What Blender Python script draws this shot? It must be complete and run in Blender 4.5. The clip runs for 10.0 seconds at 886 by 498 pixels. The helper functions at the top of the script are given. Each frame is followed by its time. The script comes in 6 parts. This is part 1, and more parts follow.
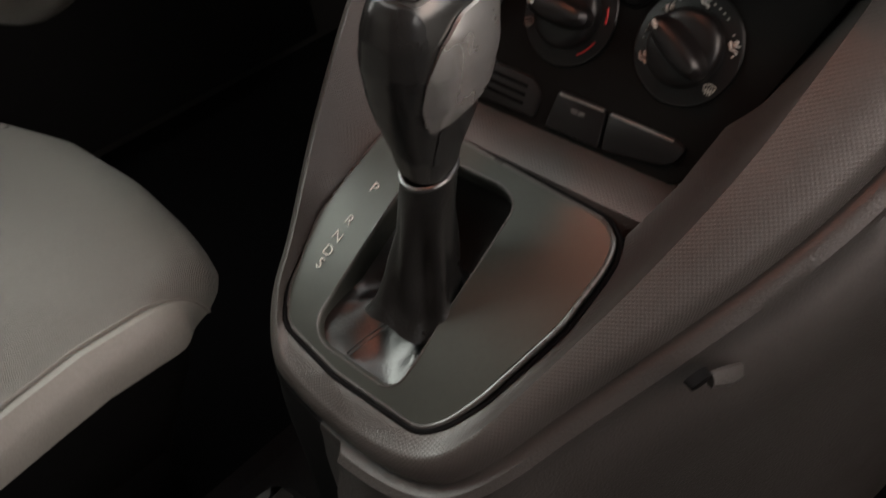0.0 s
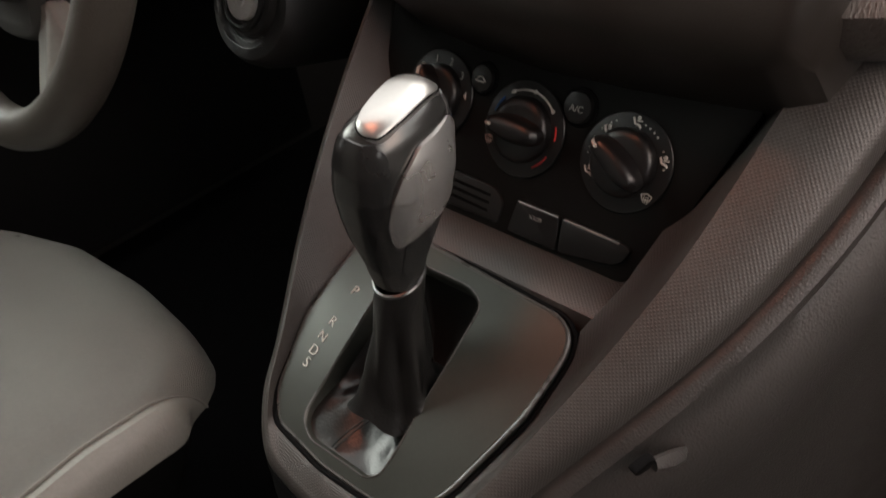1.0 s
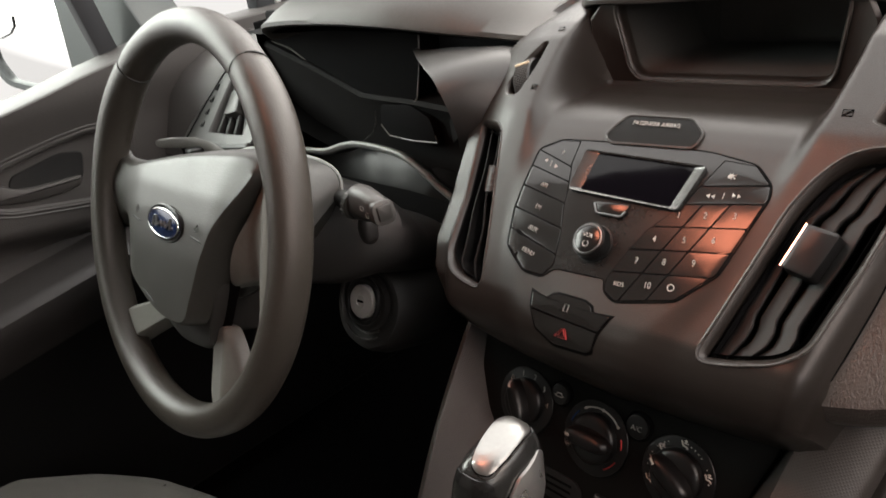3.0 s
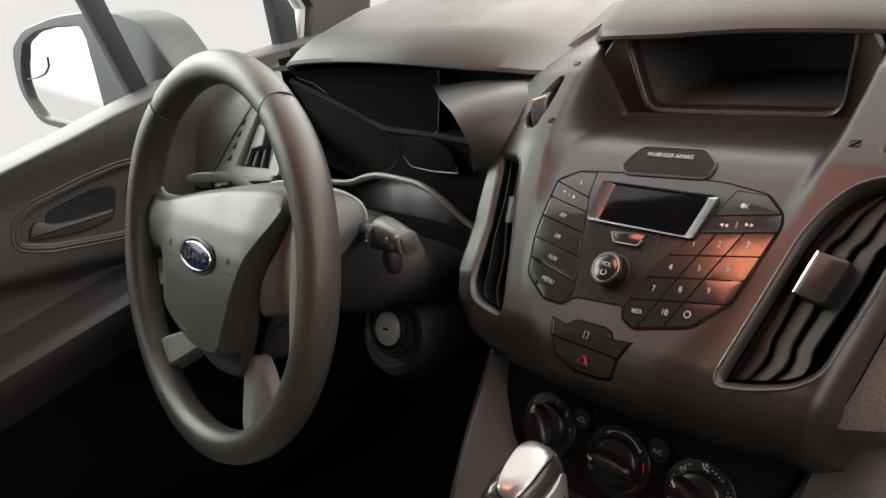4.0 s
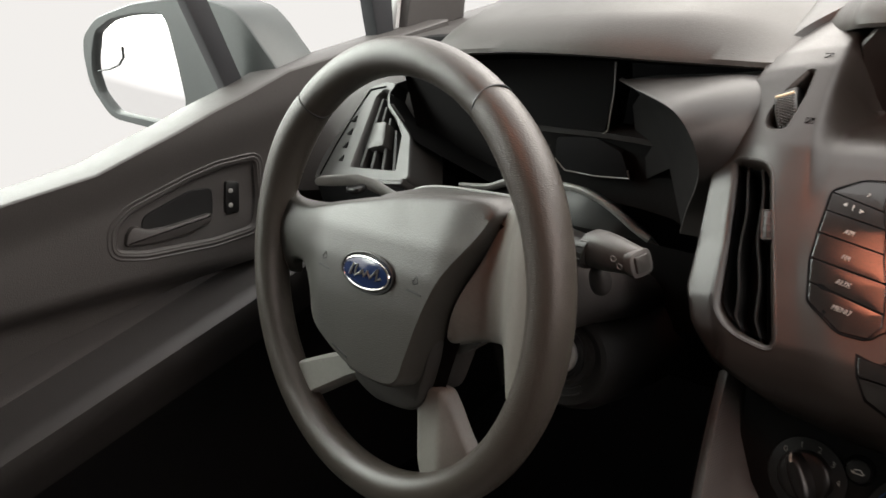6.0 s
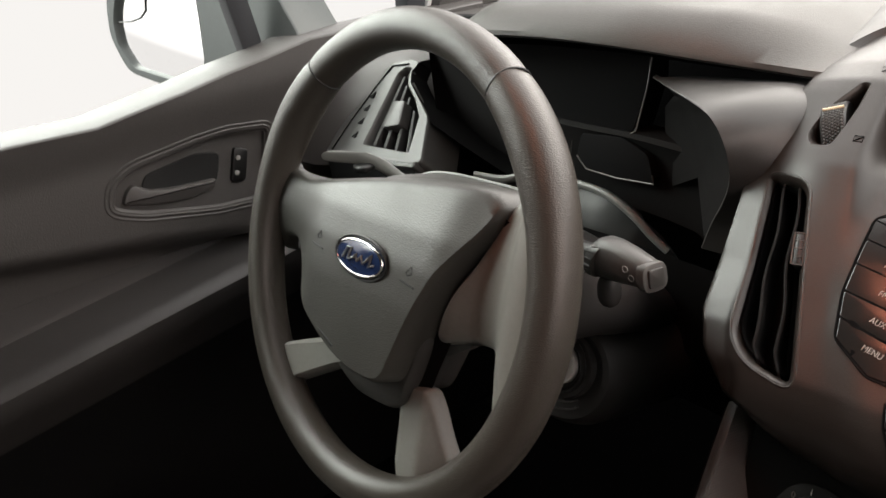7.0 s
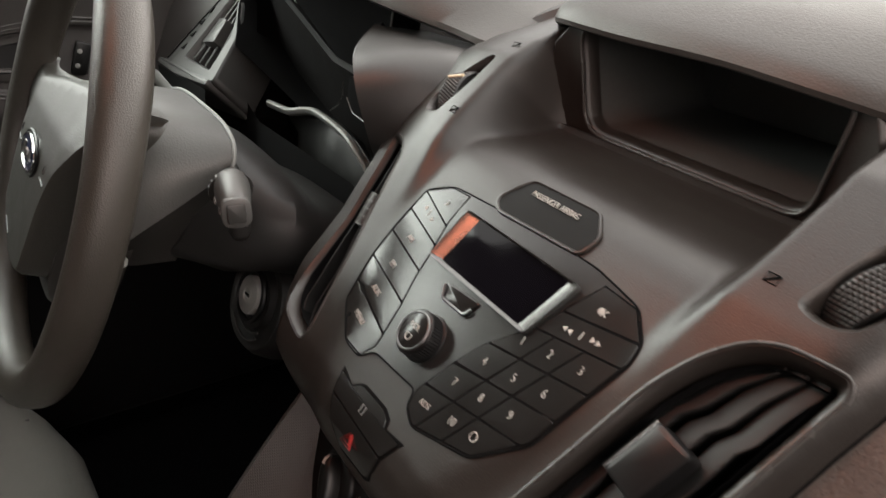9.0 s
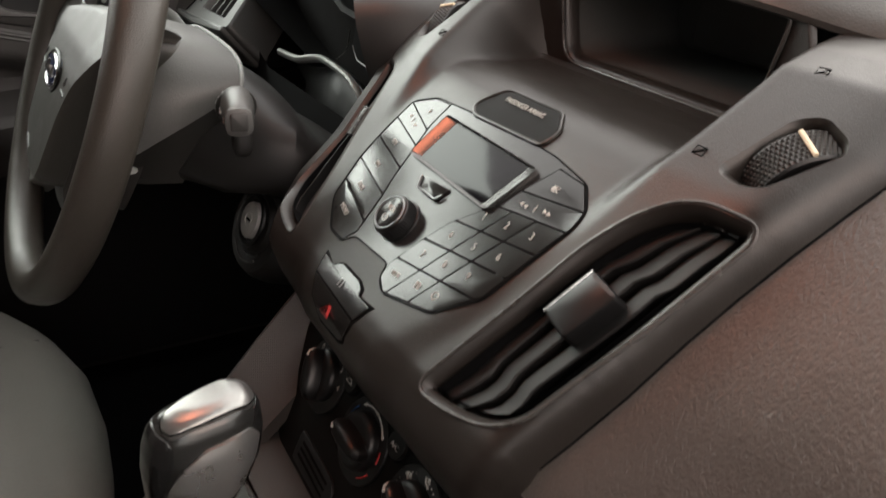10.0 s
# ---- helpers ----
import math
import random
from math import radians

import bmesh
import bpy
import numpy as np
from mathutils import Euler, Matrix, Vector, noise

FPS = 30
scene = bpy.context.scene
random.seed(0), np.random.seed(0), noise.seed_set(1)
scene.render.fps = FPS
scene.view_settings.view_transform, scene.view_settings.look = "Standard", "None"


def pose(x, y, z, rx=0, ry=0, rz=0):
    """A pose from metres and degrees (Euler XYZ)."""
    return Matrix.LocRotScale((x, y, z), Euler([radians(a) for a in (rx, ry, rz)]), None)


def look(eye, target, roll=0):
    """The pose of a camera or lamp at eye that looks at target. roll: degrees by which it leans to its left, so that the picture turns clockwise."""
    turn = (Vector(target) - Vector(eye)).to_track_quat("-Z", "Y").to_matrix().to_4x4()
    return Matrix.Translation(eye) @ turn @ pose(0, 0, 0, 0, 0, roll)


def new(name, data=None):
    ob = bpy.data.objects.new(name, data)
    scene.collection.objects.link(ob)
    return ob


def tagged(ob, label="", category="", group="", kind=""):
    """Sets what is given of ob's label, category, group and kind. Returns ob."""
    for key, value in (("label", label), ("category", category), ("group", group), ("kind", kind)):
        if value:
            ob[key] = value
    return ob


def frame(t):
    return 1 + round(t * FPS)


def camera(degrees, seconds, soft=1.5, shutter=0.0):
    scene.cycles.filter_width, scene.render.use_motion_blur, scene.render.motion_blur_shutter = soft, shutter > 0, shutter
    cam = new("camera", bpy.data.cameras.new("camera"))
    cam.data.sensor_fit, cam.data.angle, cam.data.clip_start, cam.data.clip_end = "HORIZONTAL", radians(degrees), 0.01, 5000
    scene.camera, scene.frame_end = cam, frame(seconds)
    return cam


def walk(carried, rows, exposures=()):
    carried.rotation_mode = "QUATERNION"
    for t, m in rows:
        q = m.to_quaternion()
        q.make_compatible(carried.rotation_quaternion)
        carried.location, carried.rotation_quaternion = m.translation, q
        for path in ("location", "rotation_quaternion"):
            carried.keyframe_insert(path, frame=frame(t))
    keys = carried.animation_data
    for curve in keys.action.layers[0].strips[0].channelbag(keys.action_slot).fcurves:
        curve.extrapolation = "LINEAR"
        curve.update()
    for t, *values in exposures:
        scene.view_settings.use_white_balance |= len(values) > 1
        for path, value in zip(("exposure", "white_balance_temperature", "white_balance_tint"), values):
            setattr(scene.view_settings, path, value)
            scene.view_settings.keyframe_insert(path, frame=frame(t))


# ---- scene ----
cam = camera(60.68, 10.0, shutter=0.5)
PATH = [
    (0, (0.2075, 0.0069, 0.6729), (-0.8781, 0.9659, -0.7061), -7.27),
    (0.5, (0.2234, 0.0116, 0.6951), (-0.8975, 1.0384, -0.6046), -8.30),
    (1, (0.2360, 0.0071, 0.7078), (-0.9317, 1.0635, -0.5252), -8.81),
    (1.5, (0.2385, 0.0012, 0.7413), (-1.0002, 1.1006, -0.3798), -9.39),
    (2, (0.2479, -0.0177, 0.8014), (-1.0657, 1.1159, -0.1933), -9.80),
    (2.5, (0.2639, -0.0268, 0.8347), (-1.1034, 1.1126, -0.0776), -10.70),
    (3, (0.2805, -0.0345, 0.8595), (-1.1337, 1.1111, 0.0301), -11.56),
    (4.5, (0.2930, -0.0515, 0.8770), (-1.1716, 1.0799, 0.1189), -13.12),
    (5, (0.2611, -0.0725, 0.8864), (-1.1910, 1.0682, 0.1180), -13.07),
    (5.5, (0.1636, -0.1125, 0.8877), (-1.2843, 1.0315, 0.1166), -13.19),
    (7, (0.0902, -0.0747, 0.8703), (-1.3909, 1.0115, 0.0786), -7.48),
    (7.5, (0.1361, 0.0343, 0.8518), (-1.3590, 1.0759, 0.0273), -4.28),
    (8, (0.1886, 0.1167, 0.8454), (-1.3197, 1.1024, -0.0226), -1.62),
    (8.5, (0.2293, 0.1532, 0.8504), (-1.2867, 1.1001, -0.0468), -0.28),
    (9, (0.2668, 0.1650, 0.8471), (-1.2465, 1.1086, -0.0582), 0.86),
    (9.5, (0.3008, 0.1627, 0.8344), (-1.2111, 1.1041, -0.0754), 1.84),
    (10, (0.3311, 0.1514, 0.8127), (-1.1987, 1.0695, -0.0911), 3.19),
]
EXPOSURE = 0.0
walk(cam, [(t, look(eye, target, roll)) for t, eye, target, roll in PATH], exposures=[(t, EXPOSURE + e) for t, e in ((0.0, 0.45), (1.0, 0.45), (1.5, 0.5), (2.0, 0.47), (2.5, 0.36), (3.2, 0.24), (4.5, 0.15), (5.7, 0.22), (7.0, 0.32), (8.0, 0.18), (9.0, 0.06), (10.0, 0.03))])

# ---- light: a pale, evenly lit hall outside the glass; overhead light comes in through the windscreen ----
world = bpy.data.worlds.new("world")
scene.world = world
world.use_nodes = True
nt = world.node_tree
bg = nt.nodes["Background"]
tcw = nt.nodes.new("ShaderNodeTexCoord")
sep = nt.nodes.new("ShaderNodeSeparateXYZ")
ramp_w = nt.nodes.new("ShaderNodeValToRGB")   # an overcast vault: brighter towards the zenith
ramp_w.color_ramp.elements[0].position, ramp_w.color_ramp.elements[0].color = 0.02, (0.25, 0.25, 0.25, 1)
ramp_w.color_ramp.elements[1].position, ramp_w.color_ramp.elements[1].color = 0.32, (0.9, 0.9, 0.9, 1)
sky_gain = nt.nodes.new("ShaderNodeMath")
sky_gain.operation = "MULTIPLY"
sky_gain.inputs[1].default_value = 3.0
nt.links.new(tcw.outputs["Generated"], sep.inputs[0])
nt.links.new(sep.outputs["Z"], ramp_w.inputs["Fac"])
nt.links.new(ramp_w.outputs[0], sky_gain.inputs[0])
nt.links.new(sky_gain.outputs[0], bg.inputs[1])
bg.inputs[0].default_value = (1.0, 0.972, 0.94, 1)


def area_lamp(name, m, sx, sy, watts, color, spread=180):
    li = bpy.data.lights.new(name, "AREA")
    li.shape, li.size, li.size_y, li.energy, li.color = "RECTANGLE", sx, sy, watts, color
    li.spread = radians(spread)
    ob = new(name, li)
    ob.matrix_world = m
    return ob


area_lamp("windscreen_daylight", look((-0.10, 1.15, 1.28), (-0.10, 0.42, 0.68)), 1.4, 0.6, 10.5, (1.0, 0.93, 0.85))
area_lamp("driver_window_daylight", look((-1.75, -0.25, 1.55), (-0.30, 0.10, 0.62)), 1.9, 0.8, 38.0, (0.92, 1.0, 0.91))
# Warm fill added on the unseen passenger side to redden right-facing surfaces.
area_lamp("passenger_side_fill", look((0.93, 0.20, 1.08), (0.05, 0.32, 0.64)), 0.6, 0.42, 2.4, (1.0, 0.64, 0.50))
# Unseen red source, added and aimed to match red reflections on keys and rail.
area_lamp("red_overhead_source", look((-0.17, 0.065, 1.275), (0.19, 0.35, 0.66)), 0.19, 0.14, 0.62, (1.0, 0.29, 0.16), 110)

from mathutils.geometry import delaunay_2d_cdt

# ---- materials ----
def mat(name, color, rough=0.5, metal=0.0, vary=0.09, vscale=40.0, bump=0.0, bscale=900.0, kind="grain", coat=0.0, spec=0.5, alpha=1.0, trans=0.0):
    """A procedural surface: base colour with two scales of variation and a fine relief."""
    m = bpy.data.materials.new(name)
    m.use_nodes = True
    nt = m.node_tree
    b = nt.nodes["Principled BSDF"]
    L = nt.links.new

    def node(kind_, **kw):
        n = nt.nodes.new(kind_)
        for k, v in kw.items():
            n.inputs[k].default_value = v
        return n

    b.inputs["Roughness"].default_value = rough
    b.inputs["Metallic"].default_value = metal
    b.inputs["Coat Weight"].default_value = coat
    b.inputs["Coat Roughness"].default_value = 0.12
    b.inputs["Specular IOR Level"].default_value = spec
    b.inputs["Transmission Weight"].default_value = trans
    tc = nt.nodes.new("ShaderNodeTexCoord")
    n1 = node("ShaderNodeTexNoise", Scale=vscale, Detail=4.0)
    n2 = node("ShaderNodeTexNoise", Scale=vscale * 9, Detail=3.0)
    L(tc.outputs["Object"], n1.inputs["Vector"])
    L(tc.outputs["Object"], n2.inputs["Vector"])
    mix = nt.nodes.new("ShaderNodeMath")
    mix.operation = "ADD"
    L(n1.outputs["Fac"], mix.inputs[0])
    L(n2.outputs["Fac"], mix.inputs[1])
    ramp = nt.nodes.new("ShaderNodeMapRange")
    ramp.inputs["From Min"].default_value, ramp.inputs["From Max"].default_value = 0.6, 1.4
    ramp.inputs["To Min"].default_value, ramp.inputs["To Max"].default_value = 1 - vary, 1 + vary
    L(mix.outputs[0], ramp.inputs["Value"])
    hue = nt.nodes.new("ShaderNodeVectorMath")
    hue.operation = "SCALE"
    hue.inputs[0].default_value = color
    L(ramp.outputs[0], hue.inputs["Scale"])
    L(hue.outputs["Vector"], b.inputs["Base Color"])
    rr = nt.nodes.new("ShaderNodeMapRange")
    rr.inputs["From Min"].default_value, rr.inputs["From Max"].default_value = 0.3, 0.7
    rr.inputs["To Min"].default_value, rr.inputs["To Max"].default_value = max(rough - 0.03, 0.02), min(rough + 0.03, 1)
    L(n1.outputs["Fac"], rr.inputs["Value"])
    L(rr.outputs[0], b.inputs["Roughness"])
    if bump:
        bp = nt.nodes.new("ShaderNodeBump")
        bp.inputs["Strength"].default_value = min(bump, 1.0)
        bp.inputs["Distance"].default_value = 0.0004
        if kind == "grain":      # moulded plastic grain
            t = node("ShaderNodeTexNoise", Scale=bscale, Detail=2.0)
            L(tc.outputs["Object"], t.inputs["Vector"])
            L(t.outputs["Fac"], bp.inputs["Height"])
        elif kind == "hide":     # coarse wrinkles drawn out one way
            mp = nt.nodes.new("ShaderNodeMapping")
            mp.inputs["Rotation"].default_value = (0.5, 0.2, 0.6)
            mp.inputs["Scale"].default_value = (1.0, 0.45, 0.6)
            L(tc.outputs["Object"], mp.inputs["Vector"])
            t = node("ShaderNodeTexNoise", Scale=bscale, Detail=2.0, Distortion=0.6)
            L(mp.outputs["Vector"], t.inputs["Vector"])
            L(t.outputs["Fac"], bp.inputs["Height"])
            bp.inputs["Distance"].default_value = 0.0007
        elif kind == "leather":  # pebbled cells
            t = node("ShaderNodeTexVoronoi", Scale=bscale)
            t.feature = "SMOOTH_F1"
            L(tc.outputs["Object"], t.inputs["Vector"])
            L(t.outputs["Distance"], bp.inputs["Height"])
        else:                    # staggered rows of small raised studs, or a weave
            mp = nt.nodes.new("ShaderNodeMapping")
            mp.inputs["Rotation"].default_value = (0, 0, radians(45)) if kind == "weave" else (0, 0, radians(45))
            L(tc.outputs["UV" if kind == "studs" else "Object"], mp.inputs["Vector"])
            waves = []
            for way in ("X", "Y"):
                w = node("ShaderNodeTexWave", Scale=bscale)
                w.bands_direction = way
                L(mp.outputs["Vector"], w.inputs["Vector"])
                waves.append(w)
            pr = nt.nodes.new("ShaderNodeMath")
            pr.operation = "MULTIPLY"
            L(waves[0].outputs["Fac"], pr.inputs[0])
            L(waves[1].outputs["Fac"], pr.inputs[1])
            L(pr.outputs[0], bp.inputs["Height"])
            bp.inputs["Distance"].default_value = 0.0008 if kind == "weave" else 0.00026
        L(bp.outputs["Normal"], b.inputs["Normal"])
    return m


M_DASH = mat("dash_grained_plastic", (0.053, 0.050, 0.046), 0.46, bump=0.28, bscale=1000, kind="leather")
M_FASCIA = mat("fascia_satin_plastic", (0.0205, 0.0170, 0.0146), 0.35, bump=0.35, bscale=1500)
M_BLACK = mat("black_plastic", (0.0055, 0.0055, 0.0057), 0.42, bump=0.12, bscale=1300)
# Near black: real dark gaps, and shade put into recesses and undersides.
M_DEEP = mat("matt_black_and_shade", (0.0025, 0.0025, 0.0027), 0.9, bump=0.2, bscale=900, spec=0.1)
M_KEY = mat("radio_key_plastic", (0.014, 0.0136, 0.0130), 0.16, spec=0.5, bump=0.05, bscale=1800, vary=0.04)
M_SILVER = mat("satin_silver_paint", (0.32, 0.317, 0.306), 0.32, metal=0.85, vary=0.06)
M_CHROME = mat("chrome_trim", (0.72, 0.71, 0.70), 0.12, metal=1.0, vary=0.04)
M_WHEEL = mat("wheel_leathered_rubber", (0.050, 0.0438, 0.0372), 0.33, bump=0.7, bscale=1300, kind="leather")
M_PAD = mat("airbag_pad_plastic", (0.046, 0.0445, 0.040), 0.40, bump=0.45, bscale=950, kind="leather")
M_STUD = mat("studded_console_plastic", (0.047, 0.042, 0.039), 0.42, bump=0.6, bscale=180, kind="studs")
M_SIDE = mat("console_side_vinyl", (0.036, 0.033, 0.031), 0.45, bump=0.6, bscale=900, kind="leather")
M_PLATE = mat("shift_plate_metallic", (0.040, 0.043, 0.037), 0.36, metal=0.35, vary=0.08)
M_BOOT = mat("black_boot_leather", (0.008, 0.0078, 0.0075), 0.30, bump=0.3, bscale=700, kind="leather")
M_CLOTH = mat("grey_seat_cloth", (0.145, 0.141, 0.127), 0.55, bump=0.8, bscale=330, kind="weave")
M_VINYL = mat("grey_seat_vinyl", (0.17, 0.163, 0.146), 0.5, bump=0.4, bscale=700, kind="leather")
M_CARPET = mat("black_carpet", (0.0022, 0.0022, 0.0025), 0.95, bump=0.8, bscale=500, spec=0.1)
M_DOOR = mat("door_card_plastic", (0.046, 0.042, 0.040), 0.50, bump=0.5, bscale=800, kind="leather")
M_ARM = mat("arm_rest_plastic", (0.034, 0.031, 0.030), 0.46, bump=0.5, bscale=800, kind="leather")
M_WHITE = mat("white_print", (0.48, 0.465, 0.43), 0.6, vary=0.05)
M_LETTER = mat("bright_letter_print", (0.78, 0.76, 0.70), 0.5, vary=0.04)
M_DIMPRINT = mat("grey_print", (0.25, 0.25, 0.24), 0.6, vary=0.05)
M_RED = mat("red_print", (0.45, 0.03, 0.03), 0.5, vary=0.05)
M_BLUE = mat("blue_print", (0.03, 0.10, 0.30), 0.5, vary=0.05)
M_BADGE = mat("blue_enamel", (0.015, 0.03, 0.09), 0.15, coat=0.6)
M_SCREEN = mat("dark_glass", (0.003, 0.0025, 0.004), 0.06, vary=0.02, spec=0.16)
M_GREEN = mat("greygreen_painted_steel", (0.052, 0.060, 0.059), 0.45)
M_MIRROR = mat("mirror_glass", (0.9, 0.9, 0.9), 0.02, metal=1.0, vary=0.01)
M_ROOF = mat("pale_headlining", (0.26, 0.255, 0.245), 0.9, bump=0.3, bscale=600)
M_STEEL = mat("brushed_lock_metal", (0.52, 0.51, 0.49), 0.40, metal=0.35, vary=0.1)


# ---- mesh helpers ----
def V(*a):
    return Vector(a)


def finish(name, bm, material, parent=None, label="", smooth=True):
    bmesh.ops.recalc_face_normals(bm, faces=bm.faces)
    me = bpy.data.meshes.new(name)
    bm.to_mesh(me)
    bm.free()
    me.materials.append(material)
    if smooth:
        me.shade_smooth()
        me.set_sharp_from_angle(angle=radians(38))
    ob = new(name, me)
    if parent:
        ob.parent = parent
    if label:
        ob["label"] = label
    return ob


def part(name, bm, material, parent, label="", smooth=True):
    return finish(name, bm, material, parent, label, smooth)


def thing(name, label, category, group="", kind=""):
    return tagged(new(name), label, category, group, kind)


def plane(o, ax, ay):
    """A frame: x and y in the plane, z out of it."""
    ax, ay = Vector(ax).normalized(), Vector(ay)
    n = ax.cross(ay).normalized()
    ay = n.cross(ax)
    m = Matrix((ax, ay, n)).transposed().to_4x4()
    m.translation = o
    return m


def fillet(pts, r, seg=4):
    """The outline with its corners rounded by about r."""
    out, n = [], len(pts)
    for i in range(n):
        p, a, b = Vector(pts[i]), Vector(pts[i - 1]), Vector(pts[(i + 1) % n])
        u, w = a - p, b - p
        k = min(r, 0.45 * u.length, 0.45 * w.length)
        q0, q1 = p + u.normalized() * k, p + w.normalized() * k
        for j in range(seg + 1):
            t = j / seg
            out.append(tuple((1 - t) ** 2 * q0 + 2 * t * (1 - t) * p + t * t * q1))
    return out


def area(pts):
    return 0.5 * sum(pts[i - 1][0] * p[1] - p[0] * pts[i - 1][1] for i, p in enumerate(pts))


def ccw(pts):
    return list(pts) if area(pts) > 0 else list(reversed(pts))


def inset(pts, d):
    """The outline moved inwards by d."""
    pts, out, n = ccw(pts), [], len(pts)
    for i in range(n):
        p, a, b = Vector(pts[i]), Vector(pts[i - 1]), Vector(pts[(i + 1) % n])
        u, w = (p - a), (b - p)
        if u.length < 1e-9 or w.length < 1e-9:
            u = w = (b - a)
        u, w = u.normalized(), w.normalized()
        nrm = Vector((-u.y - w.y, u.x + w.x))
        if nrm.length < 1e-6:
            nrm = Vector((-u.y, u.x))
        nrm.normalize()
        c = max(0.5, nrm.dot(Vector((-u.y, u.x))))
        out.append(tuple(p + nrm * (d / c)))
    return out


def circle(cx, cy, r, n=32, ry=None):
    return [(cx + r * math.cos(2 * math.pi * i / n), cy + (ry or r) * math.sin(2 * math.pi * i / n)) for i in range(n)]


def loft(bm, rings, cap0=True, cap1=True, closed=False):
    """Skins rings of equally many points."""
    rows = [[bm.verts.new(p) for p in ring] for ring in rings]
    n = len(rows[0])
    pairs = list(zip(rows, rows[1:])) + ([(rows[-1], rows[0])] if closed else [])
    for a, b in pairs:
        for i in range(n):
            bm.faces.new((a[i], a[(i + 1) % n], b[(i + 1) % n], b[i]))
    if not closed:
        if cap0:
            bm.faces.new(list(reversed(rows[0])))
        if cap1:
            bm.faces.new(rows[-1])
    return bm


def prism(outline, m, d0, d1, bevel=0.001, bm=None, f=None):
    """A plate with a rounded front edge, from depth d0 to d1 of the frame m. f(x, y): a further lift of the plate along the frame's z."""
    bm = bm or bmesh.new()
    o = ccw(outline)
    lift = f or (lambda x, y: 0.0)
    rings = [[m @ V(x, y, d + lift(x, y)) for x, y in (inset(o, k) if k else o)]
             for k, d in ((0, d0), (0, d1 - bevel), (bevel * 0.29, d1 - bevel * 0.29), (bevel, d1))]
    return loft(bm, rings)


def tube(points, r, n=8, closed=False, bm=None, flat=1.0):
    """A round bar along the points; flat squeezes it."""
    bm = bm or bmesh.new()
    pts = [Vector(p) for p in points]
    rings, up = [], None
    for i, p in enumerate(pts):
        a = pts[i - 1] if (i or closed) else p
        b = pts[(i + 1) % len(pts)] if (i < len(pts) - 1 or closed) else p
        d = (b - a).normalized()
        if up is None:
            up = d.orthogonal().normalized()
        up = (up - d * up.dot(d)).normalized()
        side = d.cross(up)
        rr = r[i] if isinstance(r, (list, tuple)) else r
        rings.append([p + rr * (math.cos(2 * math.pi * k / n) * up + flat * math.sin(2 * math.pi * k / n) * side) for k in range(n)])
    return loft(bm, rings, closed=closed)


def spline(pts, n=8, closed=False):
    """Catmull-Rom points through pts."""
    p = [Vector(q) for q in pts]
    out, c = [], len(p)
    for i in range(c if closed else c - 1):
        a, b, d, e = (p[(i + k) % c] if closed else p[min(max(i + k, 0), c - 1)] for k in (-1, 0, 1, 2))
        for j in range(n):
            t = j / n
            out.append(0.5 * ((2 * b) + (d - a) * t + (2 * a - 5 * b + 4 * d - e) * t * t + (3 * b - a - 3 * d + e) * t ** 3))
    return out if closed else out + [p[-1]]


def rounded(pts, n=5):
    return [(p.x, p.y) for p in spline([(x, y, 0) for x, y in pts], n, closed=True)]


def inside(p, poly):
    c, n = False, len(poly)
    for i in range(n):
        (x0, y0), (x1, y1) = poly[i - 1], poly[i]
        if (y0 > p[1]) != (y1 > p[1]) and p[0] < (x1 - x0) * (p[1] - y0) / (y1 - y0) + x0:
            c = not c
    return c


def resample(poly, step):
    out = []
    for i, p in enumerate(poly):
        q = poly[(i + 1) % len(poly)]
        k = max(1, int(math.dist(p, q) / step))
        out += [(p[0] + (q[0] - p[0]) * j / k, p[1] + (q[1] - p[1]) * j / k) for j in range(k)]
    return out


